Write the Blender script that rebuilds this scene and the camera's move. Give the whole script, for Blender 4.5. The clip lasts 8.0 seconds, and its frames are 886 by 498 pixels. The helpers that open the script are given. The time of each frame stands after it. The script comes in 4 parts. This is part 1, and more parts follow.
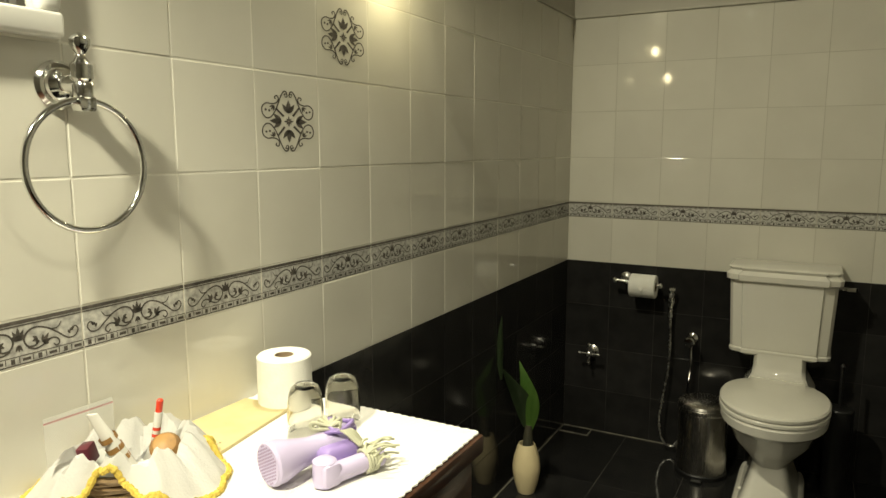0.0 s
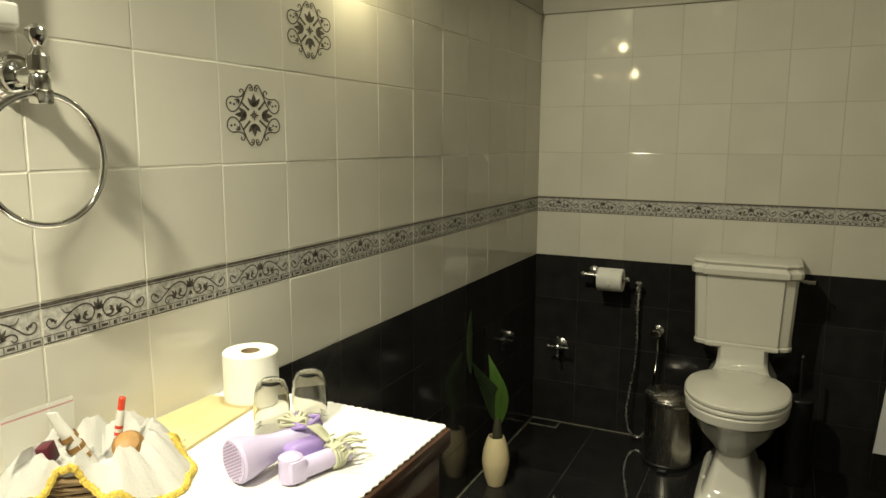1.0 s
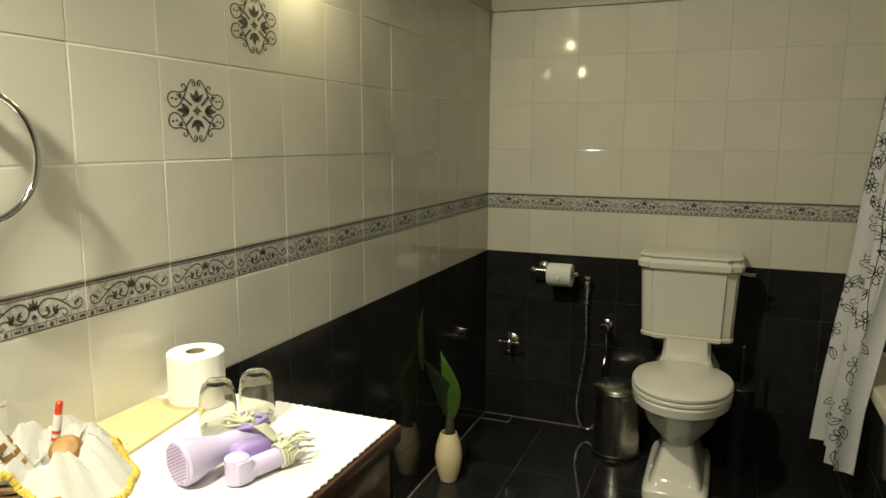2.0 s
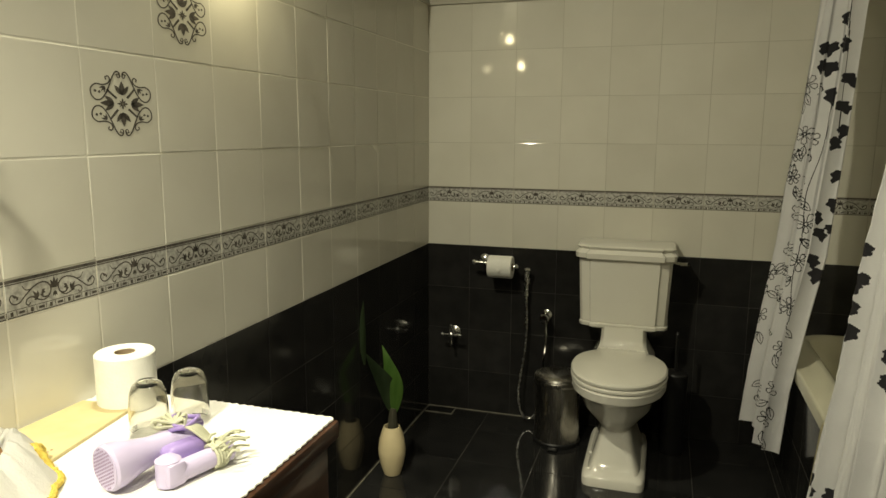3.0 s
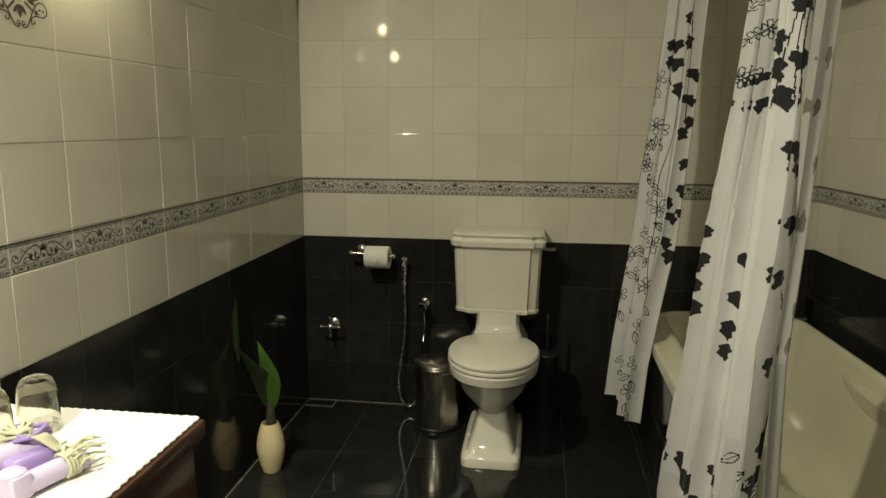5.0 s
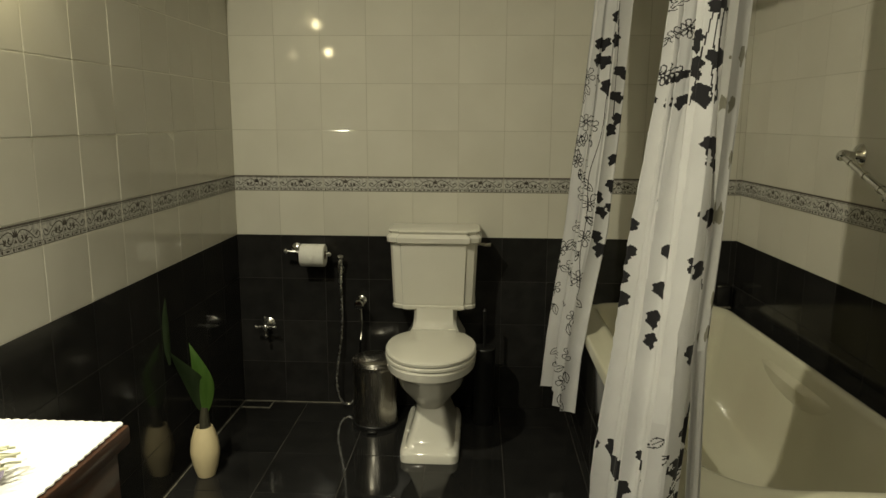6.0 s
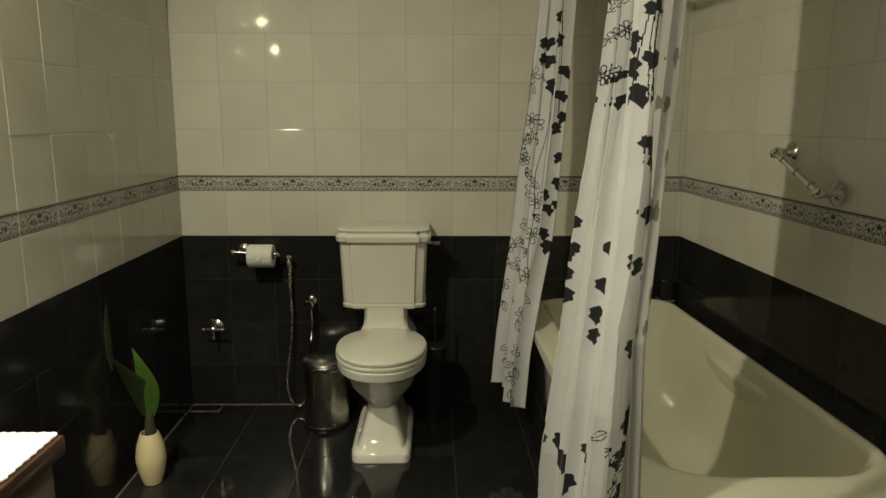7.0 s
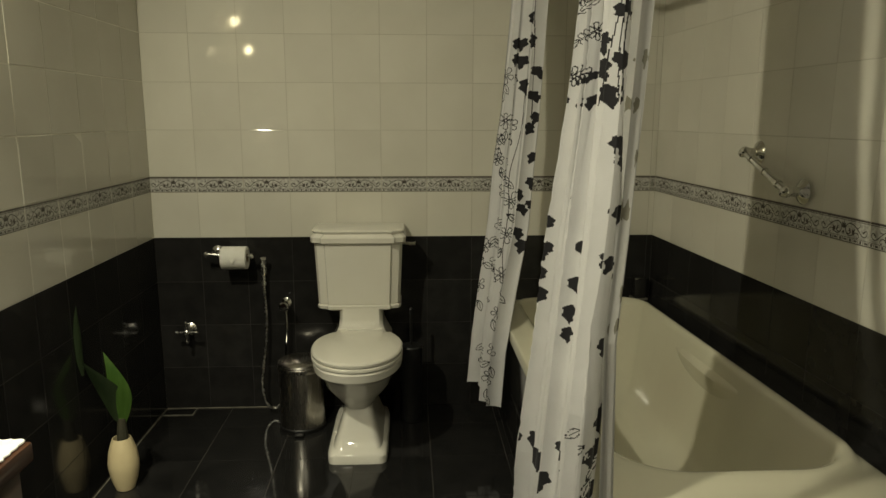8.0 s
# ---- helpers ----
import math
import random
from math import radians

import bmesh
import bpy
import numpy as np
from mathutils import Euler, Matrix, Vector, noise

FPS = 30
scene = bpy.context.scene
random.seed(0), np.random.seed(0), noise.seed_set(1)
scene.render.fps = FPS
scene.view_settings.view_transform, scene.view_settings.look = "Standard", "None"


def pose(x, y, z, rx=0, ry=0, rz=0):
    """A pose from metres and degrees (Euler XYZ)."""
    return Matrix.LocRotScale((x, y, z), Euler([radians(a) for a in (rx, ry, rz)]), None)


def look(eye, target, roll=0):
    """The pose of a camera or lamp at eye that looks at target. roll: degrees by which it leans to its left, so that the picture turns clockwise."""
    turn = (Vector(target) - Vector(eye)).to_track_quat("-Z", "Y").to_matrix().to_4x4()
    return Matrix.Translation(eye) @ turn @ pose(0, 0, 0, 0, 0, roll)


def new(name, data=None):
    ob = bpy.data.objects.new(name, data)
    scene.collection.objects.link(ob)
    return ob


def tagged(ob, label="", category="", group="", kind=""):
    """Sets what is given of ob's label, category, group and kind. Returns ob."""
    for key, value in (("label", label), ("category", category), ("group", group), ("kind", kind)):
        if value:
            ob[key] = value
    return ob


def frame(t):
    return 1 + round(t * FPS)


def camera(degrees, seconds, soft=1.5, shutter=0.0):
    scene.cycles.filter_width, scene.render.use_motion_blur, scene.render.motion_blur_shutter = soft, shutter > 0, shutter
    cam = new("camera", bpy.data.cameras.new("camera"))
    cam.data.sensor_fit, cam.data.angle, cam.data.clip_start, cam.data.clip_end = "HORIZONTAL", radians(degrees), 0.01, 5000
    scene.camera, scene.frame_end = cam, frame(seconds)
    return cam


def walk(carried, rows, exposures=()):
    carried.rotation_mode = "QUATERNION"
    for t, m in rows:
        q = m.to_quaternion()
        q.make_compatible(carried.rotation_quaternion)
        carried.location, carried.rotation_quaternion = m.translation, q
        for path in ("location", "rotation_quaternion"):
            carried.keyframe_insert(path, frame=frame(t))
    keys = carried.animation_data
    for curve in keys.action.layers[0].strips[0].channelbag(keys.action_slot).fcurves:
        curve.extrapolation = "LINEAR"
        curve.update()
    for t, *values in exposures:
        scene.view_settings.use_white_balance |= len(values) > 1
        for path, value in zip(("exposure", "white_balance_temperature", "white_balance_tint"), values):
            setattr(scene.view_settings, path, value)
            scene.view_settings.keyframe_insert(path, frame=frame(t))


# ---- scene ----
cam = camera(65.0, 8.0)
PATH = [
    (0, (1.004, -3.065, 1.315), (0.062, -1.325, 1.024), 0.0),
    (0.5, (1.004, -3.063, 1.316), (0.094, -1.308, 1.015), 0.1),
    (1, (1.012, -3.063, 1.316), (0.144, -1.287, 1.009), 0.2),
    (2.5, (1.027, -3.058, 1.313), (0.356, -1.202, 0.992), 0.2),
    (3, (1.037, -3.056, 1.315), (0.442, -1.175, 0.983), 0.2),
    (3.5, (1.045, -3.057, 1.315), (0.524, -1.156, 0.977), 0.3),
    (4, (1.053, -3.058, 1.315), (0.613, -1.138, 0.97), 0.3),
    (4.5, (1.061, -3.06, 1.315), (0.704, -1.123, 0.964), 0.3),
    (6, (1.09, -3.064, 1.315), (0.991, -1.1, 0.95), 0.3),
    (6.5, (1.1, -3.066, 1.319), (1.07, -1.1, 0.949), 0.2),
    (7, (1.112, -3.068, 1.321), (1.143, -1.103, 0.949), 0.2),
    (7.5, (1.117, -3.07, 1.324), (1.19, -1.107, 0.949), 0.2),
    (8, (1.12, -3.072, 1.323), (1.217, -1.109, 0.951), 0.1),
]
walk(cam, [(t, look(eye, target, roll)) for t, eye, target, roll in PATH], exposures=[(0.0, 0.0), (8.0, 0.0)])

# ---- light ----
SCONCE_GLOW = 65.0
WARM = (1.0, 0.945, 0.70)

# the third beam is a fill added to brighten tub rim and near curtain
for eye, aim, watts, cone, size in (((0.055, -1.86, 2.395), (1.10, -0.85, 0.10), 96.0, 150, 0.035), ((0.40, -3.35, 2.395), (0.13, -2.40, 0.82), 300.0, 68, 0.07), ((1.30, -2.65, 2.395), (1.45, -2.2, 0.0), 38.0, 150, 0.05)):
    spot = bpy.data.lights.new("downlight_beam", "SPOT")
    spot.energy, spot.color, spot.shadow_soft_size = watts, WARM, size
    spot.spot_size, spot.spot_blend = radians(cone), 1.0
    new("downlight_beam", spot).matrix_basis = look(eye, aim)
world = bpy.data.worlds.new("world")
scene.world = world
world.use_nodes = True
world.node_tree.nodes["Background"].inputs["Color"].default_value = (0.01, 0.01, 0.01, 1)
world.node_tree.nodes["Background"].inputs["Strength"].default_value = 0.2


# ---- materials ----
def material(name, colour, rough=0.5, metal=0.0, second=None, scale=8.0, detail=5.0, spread=(0.35, 0.65), bump=0.0, bump_scale=60.0,
             piece=0.0, rough_var=0.0, coat=0.0, transmission=0.0, sheen=0.0, emission=None, strength=0.0, ior=1.45, stretch=(1, 1, 1)):
    """A principled material with two scales of noise in colour, gloss and relief; piece: how far each object's brightness strays."""
    m = bpy.data.materials.new(name)
    m.use_nodes = True
    nt = m.node_tree
    p = nt.nodes["Principled BSDF"]
    link = nt.links.new
    co = nt.nodes.new("ShaderNodeTexCoord")
    mp = nt.nodes.new("ShaderNodeMapping")
    mp.inputs["Scale"].default_value = stretch
    link(co.outputs["Object"], mp.inputs["Vector"])
    info = nt.nodes.new("ShaderNodeObjectInfo")
    off = nt.nodes.new("ShaderNodeVectorMath")
    off.operation = "MULTIPLY_ADD"
    comb = nt.nodes.new("ShaderNodeCombineXYZ")
    link(info.outputs["Random"], comb.inputs["X"])
    link(info.outputs["Random"], comb.inputs["Y"])
    link(comb.outputs["Vector"], off.inputs[0])
    off.inputs[1].default_value = (37.0, 91.0, 13.0)
    link(mp.outputs["Vector"], off.inputs[2])
    n1 = nt.nodes.new("ShaderNodeTexNoise")
    n1.inputs["Scale"].default_value, n1.inputs["Detail"].default_value = scale, detail
    link(off.outputs["Vector"], n1.inputs["Vector"])
    ramp = nt.nodes.new("ShaderNodeValToRGB")
    ramp.color_ramp.elements[0].position, ramp.color_ramp.elements[1].position = spread
    ramp.color_ramp.elements[0].color = (*colour, 1)
    ramp.color_ramp.elements[1].color = (*(second or [c * 0.9 for c in colour]), 1)
    link(n1.outputs["Fac"], ramp.inputs["Fac"])
    out = ramp.outputs["Color"]
    if piece:
        hsv = nt.nodes.new("ShaderNodeHueSaturation")
        mr = nt.nodes.new("ShaderNodeMapRange")
        mr.inputs["To Min"].default_value, mr.inputs["To Max"].default_value = 1 - piece, 1 + piece
        link(info.outputs["Random"], mr.inputs["Value"])
        link(mr.outputs["Result"], hsv.inputs["Value"])
        link(out, hsv.inputs["Color"])
        out = hsv.outputs["Color"]
    link(out, p.inputs["Base Color"])
    p.inputs["Metallic"].default_value, p.inputs["IOR"].default_value = metal, ior
    p.inputs["Coat Weight"].default_value, p.inputs["Transmission Weight"].default_value = coat, transmission
    p.inputs["Coat Roughness"].default_value = 0.06
    p.inputs["Sheen Weight"].default_value = sheen
    p.inputs["Roughness"].default_value = rough
    n2 = nt.nodes.new("ShaderNodeTexNoise")
    n2.inputs["Scale"].default_value, n2.inputs["Detail"].default_value = bump_scale, 4.0
    link(off.outputs["Vector"], n2.inputs["Vector"])
    if rough_var:
        rr = nt.nodes.new("ShaderNodeMapRange")
        rr.inputs["To Min"].default_value, rr.inputs["To Max"].default_value = max(rough - rough_var, 0.02), rough + rough_var
        link(n2.outputs["Fac"], rr.inputs["Value"])
        link(rr.outputs["Result"], p.inputs["Roughness"])
    if bump:
        b = nt.nodes.new("ShaderNodeBump")
        b.inputs["Strength"].default_value, b.inputs["Distance"].default_value = bump, 0.002
        link(n2.outputs["Fac"], b.inputs["Height"])
        link(b.outputs["Normal"], p.inputs["Normal"])
    if emission:
        p.inputs["Emission Color"].default_value, p.inputs["Emission Strength"].default_value = (*emission, 1), strength
    return m


def cloth(name, colour, through_share=0.3, bump=0.4, bump_scale=400.0):
    """Thin cloth that lets some light through."""
    m = material(name, colour, 0.85, scale=14.0, bump=bump, bump_scale=bump_scale, sheen=0.15, second=[c * 0.94 for c in colour])
    nt = m.node_tree
    p, out = nt.nodes["Principled BSDF"], nt.nodes["Material Output"]
    tr = nt.nodes.new("ShaderNodeBsdfTranslucent")
    tr.inputs["Color"].default_value = (*colour, 1)
    mix = nt.nodes.new("ShaderNodeMixShader")
    mix.inputs["Fac"].default_value = through_share
    nt.links.new(p.outputs["BSDF"], mix.inputs[1])
    nt.links.new(tr.outputs["BSDF"], mix.inputs[2])
    nt.links.new(mix.outputs["Shader"], out.inputs["Surface"])
    return m


TILE = material("glazed_cream_tile", (0.66, 0.64, 0.56), 0.06, second=(0.61, 0.59, 0.51), scale=3.0, bump=0.03, bump_scale=9.0, piece=0.035, rough_var=0.02)
BORDER = material("glazed_grey_border", (0.60, 0.59, 0.54), 0.14, second=(0.34, 0.33, 0.305), scale=90.0, bump=0.08, bump_scale=30.0, piece=0.05)
BLACK = material("glazed_black_tile", (0.016, 0.0157, 0.0155), 0.11, ior=1.40, second=(0.023, 0.0222, 0.0215), scale=14.0, bump=0.06, bump_scale=12.0, piece=0.2, rough_var=0.03)
FLOOR = material("black_floor_tile", (0.013, 0.013, 0.013), 0.07, second=(0.019, 0.0185, 0.018), scale=10.0, bump=0.08, bump_scale=25.0, piece=0.25, rough_var=0.06)
PRINT = material("dark_glaze_print", (0.065, 0.058, 0.050), 0.2, second=(0.12, 0.105, 0.09), scale=90.0)
GROUT = material("cream_grout", (0.80, 0.78, 0.69), 0.45, second=(0.66, 0.63, 0.54), scale=6.0, bump=0.4, bump_scale=300.0)
DARKGROUT = material("grey_grout", (0.035, 0.033, 0.03), 0.8, second=(0.11, 0.10, 0.085), scale=5.0, bump=0.4, bump_scale=300.0)
DADOGROUT = material("dark_dado_grout", (0.016, 0.015, 0.014), 0.7, second=(0.05, 0.046, 0.04), scale=5.0, bump=0.4, bump_scale=300.0)
# cream grout darkened in colour for walls that catch no grazing light
SHADEDGROUT = material("dull_cream_grout", (0.50, 0.475, 0.40), 0.6, second=(0.40, 0.375, 0.30), scale=6.0, bump=0.4, bump_scale=300.0)
PLASTER = material("painted_plaster", (0.5, 0.48, 0.41), 0.7, second=(0.44, 0.42, 0.36), scale=4.0, bump=0.2, bump_scale=120.0)
CHINA = material("glazed_white_china", (0.74, 0.72, 0.65), 0.07, second=(0.71, 0.69, 0.61), scale=4.0, coat=0.3)
SEATMAT = material("white_plastic_seat", (0.72, 0.70, 0.62), 0.08, second=(0.70, 0.68, 0.60), scale=5.0)
TUBMAT = material("cream_enamel", (0.66, 0.64, 0.50), 0.12, second=(0.62, 0.59, 0.46), scale=3.0, coat=0.2, rough_var=0.04)
CHROME = material("chrome", (0.82, 0.82, 0.80), 0.11, 1.0, second=(0.7, 0.7, 0.68), scale=20.0, rough_var=0.03)
SATIN = material("satin_chrome", (0.84, 0.83, 0.80), 0.27, 1.0, second=(0.74, 0.73, 0.70), scale=40.0, rough_var=0.06)
STEEL = material("brushed_steel", (0.48, 0.46, 0.42), 0.26, 1.0, second=(0.40, 0.38, 0.35), scale=30.0, stretch=(1, 1, 0.05), rough_var=0.06, bump=0.05, bump_scale=200.0)
SEAL = material("dull_sealant", (0.20, 0.185, 0.145), 0.7, second=(0.09, 0.085, 0.07), scale=18.0, bump=0.4, bump_scale=200.0)
RUBBER = material("black_plastic", (0.012, 0.012, 0.012), 0.4)
PAPER = material("white_tissue", (0.80, 0.79, 0.74), 0.95, second=(0.76, 0.75, 0.69), scale=30.0, bump=0.5, bump_scale=250.0)
CARD = material("brown_card", (0.36, 0.27, 0.17), 0.9, second=(0.3, 0.22, 0.13), scale=40.0)
CURTAIN = cloth("white_curtain_cloth", (0.68, 0.675, 0.685), 0.1)
INK = cloth("black_printed_cloth", (0.012, 0.011, 0.014), 0.05)
LINER = cloth("sheer_liner_cloth", (0.54, 0.535, 0.53), 0.5)
LINERINK = cloth("faded_printed_cloth", (0.20, 0.19, 0.15), 0.4)
MAT = cloth("cream_towelling", (0.62, 0.56, 0.36), 0.1, 0.9, 260.0)
TOWEL = cloth("white_towelling", (0.84, 0.83, 0.80), 0.05, 0.4, 320.0)
WOOD = material("dark_red_wood", (0.075, 0.030, 0.014), 0.36, second=(0.04, 0.016, 0.008), scale=7.0, stretch=(9, 1, 9), coat=0.25, bump=0.15, bump_scale=30.0)
LAVENDER = material("lavender_plastic", (0.52, 0.46, 0.66), 0.3, second=(0.49, 0.43, 0.63), scale=9.0)
VASEMAT = material("cream_ceramic", (0.66, 0.56, 0.34), 0.4, second=(0.60, 0.50, 0.30), scale=12.0, bump=0.1, bump_scale=40.0)
LEAF = material("green_leaf", (0.07, 0.16, 0.025), 0.34, second=(0.12, 0.23, 0.045), scale=6.0, stretch=(6, 6, 1), bump=0.3, bump_scale=60.0)
STEMMAT = material("dark_stem", (0.035, 0.035, 0.022), 0.6, second=(0.06, 0.055, 0.035), scale=20.0)
KRAFT = material("yellow_paper", (0.60, 0.50, 0.27), 0.8, second=(0.53, 0.44, 0.23), scale=20.0, bump=0.2, bump_scale=150.0)
WICKER = material("dark_wicker", (0.11, 0.065, 0.03), 0.6, second=(0.2, 0.13, 0.06), scale=25.0, bump=0.3, bump_scale=100.0)
LACE = material("yellow_lace", (0.66, 0.50, 0.10), 0.9, second=(0.45, 0.32, 0.05), scale=180.0, bump=0.9, bump_scale=400.0)
RED = material("red_plastic", (0.6, 0.05, 0.02), 0.35)
BLUE = material("blue_plastic", (0.05, 0.08, 0.4), 0.35)
WINE = material("wine_card", (0.11, 0.02, 0.03), 0.5)
ORANGE = material("orange_fruit_skin", (0.36, 0.19, 0.05), 0.5, second=(0.2, 0.11, 0.04), scale=40.0)
WHITEPL = material("white_plastic", (0.74, 0.73, 0.68), 0.25)
GLASS = material("clear_glass", (0.90, 0.89, 0.84), 0.01, transmission=1.0, ior=1.52, second=(0.90, 0.89, 0.84))
FILM = material("clear_film", (0.95, 0.95, 0.95), 0.2, transmission=0.82, ior=1.1, second=(0.9, 0.9, 0.9))
MIRROR = material("mirror_silver", (0.86, 0.87, 0.86), 0.01, 1.0, second=(0.86, 0.87, 0.86))
GLOW = material("lit_bulb", (0.9, 0.8, 0.5), 0.4, emission=(1.0, 0.88, 0.5), strength=SCONCE_GLOW)
DOWNGLOW = material("lit_downlight", (0.9, 0.8, 0.5), 0.4, emission=WARM, strength=20.0)


# ---- mesh helpers ----
def part(name, bm, mat, parent=None, label="", smooth=True, angle=35):
    me = bpy.data.meshes.new(name)
    bmesh.ops.recalc_face_normals(bm, faces=bm.faces)
    if smooth:
        for f in bm.faces:
            f.smooth = True
        for e in bm.edges:
            if len(e.link_faces) == 2 and e.calc_face_angle(0) > radians(angle):
                e.smooth = False
    bm.to_mesh(me)
    bm.free()
    me.materials.append(mat)
    ob = new(name, me)
    ob.parent = parent
    return tagged(ob, label)


def empty(name, x, y, z, label, category, group="", rz=0):
    ob = new(name)
    ob.matrix_basis = pose(x, y, z, 0, 0, rz)
    ob.empty_display_size = 0.05
    return tagged(ob, label, category, group)


def box(x0, x1, y0, y1, z0, z1, bevel=0.0, seg=2, bm=None):
    own = bmesh.new()
    bmesh.ops.create_cube(own, size=1.0)
    for v in own.verts:
        v.co = Vector((x0 + (v.co.x + 0.5) * (x1 - x0), y0 + (v.co.y + 0.5) * (y1 - y0), z0 + (v.co.z + 0.5) * (z1 - z0)))
    if bevel:
        bmesh.ops.bevel(own, geom=list(own.edges), offset=bevel, segments=seg, profile=0.5, affect="EDGES")
    if bm is None:
        return own
    me = bpy.data.meshes.new("tmp")
    own.to_mesh(me)
    own.free()
    bm.from_mesh(me)
    bpy.data.meshes.remove(me)
    return bm


def loft(loops, cap0=True, cap1=True, closed=True, bm=None):
    """Skin between loops of equally many points."""
    bm = bm or bmesh.new()
    rows = [[bm.verts.new(p) for p in loop] for loop in loops]
    n = len(rows[0])
    for a, b in zip(rows, rows[1:]):
        for i in range(n if closed else n - 1):
            j = (i + 1) % n
            bm.faces.new((a[i], a[j], b[j], b[i]))
    if cap0:
        bm.faces.new(list(reversed(rows[0])))
    if cap1:
        bm.faces.new(rows[-1])
    return bm


def lathe(profile, seg=32, m=None, cap0=True, cap1=True, bm=None):
    """Turn (radius, height) pairs round the z axis."""
    m = m or Matrix()
    return loft([[m @ Vector((r * math.cos(2 * math.pi * i / seg), r * math.sin(2 * math.pi * i / seg), z)) for i in range(seg)] for r, z in profile],
                cap0, cap1, bm=bm)


def smooth_path(points, n=8):
    """A curve through the points."""
    pts = [Vector(p) for p in points]
    pts = [pts[0] * 2 - pts[1]] + pts + [pts[-1] * 2 - pts[-2]]
    out = []
    for i in range(1, len(pts) - 2):
        a, b, c, d = pts[i - 1:i + 3]
        for k in range(n):
            t = k / n
            out.append(0.5 * (2 * b + (c - a) * t + (2 * a - 5 * b + 4 * c - d) * t * t + (3 * b - a - 3 * c + d) * t ** 3))
    return out + [pts[-2]]


def sweep(points, radius, seg=10, bm=None, closed=False):
    """A tube along the points; radius: one number, or a function of 0..1 along it."""
    pts = [Vector(p) for p in points]
    loops, up = [], None
    n = len(pts)
    for i, p in enumerate(pts):
        d = (pts[(i + 1) % n] - pts[i - 1]) if closed else (pts[min(i + 1, n - 1)] - pts[max(i - 1, 0)])
        d.normalize()
        if up is None:
            up = d.orthogonal().normalized()
        up = (up - d * up.dot(d)).normalized()
        side = d.cross(up)
        r = radius(i / (n - 1)) if callable(radius) else radius
        loops.append([p + (up * math.cos(2 * math.pi * k / seg) + side * math.sin(2 * math.pi * k / seg)) * r for k in range(seg)])
    if closed:
        loops.append(loops[0])
        out = loft(loops, False, False, bm=bm)
        bmesh.ops.remove_doubles(out, verts=list(out.verts), dist=1e-6)
        return out
    return loft(loops, bm=bm)


def oval(cx, cy, z, a, b, n=48, power=2.0, front=None):
    """A superellipse in a level plane; front: its own half-length towards -y."""
    out = []
    for i in range(n):
        t = 2 * math.pi * i / n
        c, s = math.cos(t), math.sin(t)
        hb = front if (front is not None and s < 0) else b
        out.append(Vector((cx + a * math.copysign(abs(c) ** (2 / power), c), cy + hb * math.copysign(abs(s) ** (2 / power), s), z)))
    return out


def piece(name, mesh, parent, m):
    ob = new(name, mesh)
    ob.parent = parent
    ob.matrix_basis = m
    return ob


def ribbon(bm, pts, w0, w1=None, z=0.0):
    """A flat stroke in the xy plane, w0 to w1 wide."""
    w1 = w0 if w1 is None else w1
    n = len(pts)
    rows = []
    for i, p in enumerate(pts):
        a, b = pts[max(i - 1, 0)], pts[min(i + 1, n - 1)]
        dx, dy = b[0] - a[0], b[1] - a[1]
        d = math.hypot(dx, dy) or 1
        w = (w0 + (w1 - w0) * i / (n - 1)) / 2
        rows.append((bm.verts.new((p[0] - dy / d * w, p[1] + dx / d * w, z)), bm.verts.new((p[0] + dy / d * w, p[1] - dx / d * w, z))))
    for (a, b), (c, d) in zip(rows, rows[1:]):
        bm.faces.new((a, b, d, c))


def petal(bm, x, y, angle, length, width, z=0.0):
    """A flat pointed leaf."""
    c, s = math.cos(angle), math.sin(angle)
    pts = [(t, width / 2 * math.sin(math.pi * t ** 0.8) * k) for k in (1, -1) for t in ([0, .2, .4, .6, .8, 1] if k > 0 else [.8, .6, .4, .2])]
    bm.faces.new([bm.verts.new((x + c * u * length - s * v, y + s * u * length + c * v, z)) for u, v in pts])


def curl(x, y, r, a0, turns, n=16, shrink=0.75):
    """A spiral that starts at (x, y) heading outwards and winds in."""
    cx, cy = x - r * math.cos(a0), y - r * math.sin(a0)
    return [(cx + r * (1 - shrink * i / n) * math.cos(a0 + turns * 2 * math.pi * i / n),
             cy + r * (1 - shrink * i / n) * math.sin(a0 + turns * 2 * math.pi * i / n)) for i in range(n + 1)]


# ---- the room ----
W, D, H = 2.225, -4.2, 2.42
SKEW = pose(W, 0, 0, 0, 0, 2.2)  # the east wall is not quite square to the back wall
TILED, BT, BB, DADO = 1.868, 1.068, 1.0, 0.8


def slab(name, b, mat, label, category):
    return tagged(part(name, b, mat, smooth=False), label, category, kind="structure")


def skewed(b):
    b.transform(SKEW)
    return b


wall_west = slab("wall_west", box(-0.15, -0.0004, D, 0.15, 0, H), GROUT, "cream and black glazed tile wall with a scrolled border", "wall")
wall_north = slab("wall_north", box(-0.0004, W + 0.0004, 0.0004, 0.15, 0, H), SHADEDGROUT, "cream tile wall over a black tile dado", "wall")
wall_east = slab("wall_east", skewed(box(0.0004, 0.15, D - 0.1, 0.15, 0, H)), SHADEDGROUT, "cream tile wall with a black dado behind the bathtub", "wall")
wall_south = slab("wall_south", box(0, W + 0.3, D - 0.15, D, 0, H), PLASTER, "plain painted wall closing the bathroom", "wall")
ceiling = slab("ceiling", box(-0.15, W + 0.4, D - 0.15, 0.15, H, H + 0.12), PLASTER, "plain painted ceiling", "ceiling")
floor = slab("floor", box(-0.15, W + 0.4, D - 0.15, 0.15, -0.15, -0.0015), DARKGROUT, "polished black floor tiles with pale grout lines", "floor")


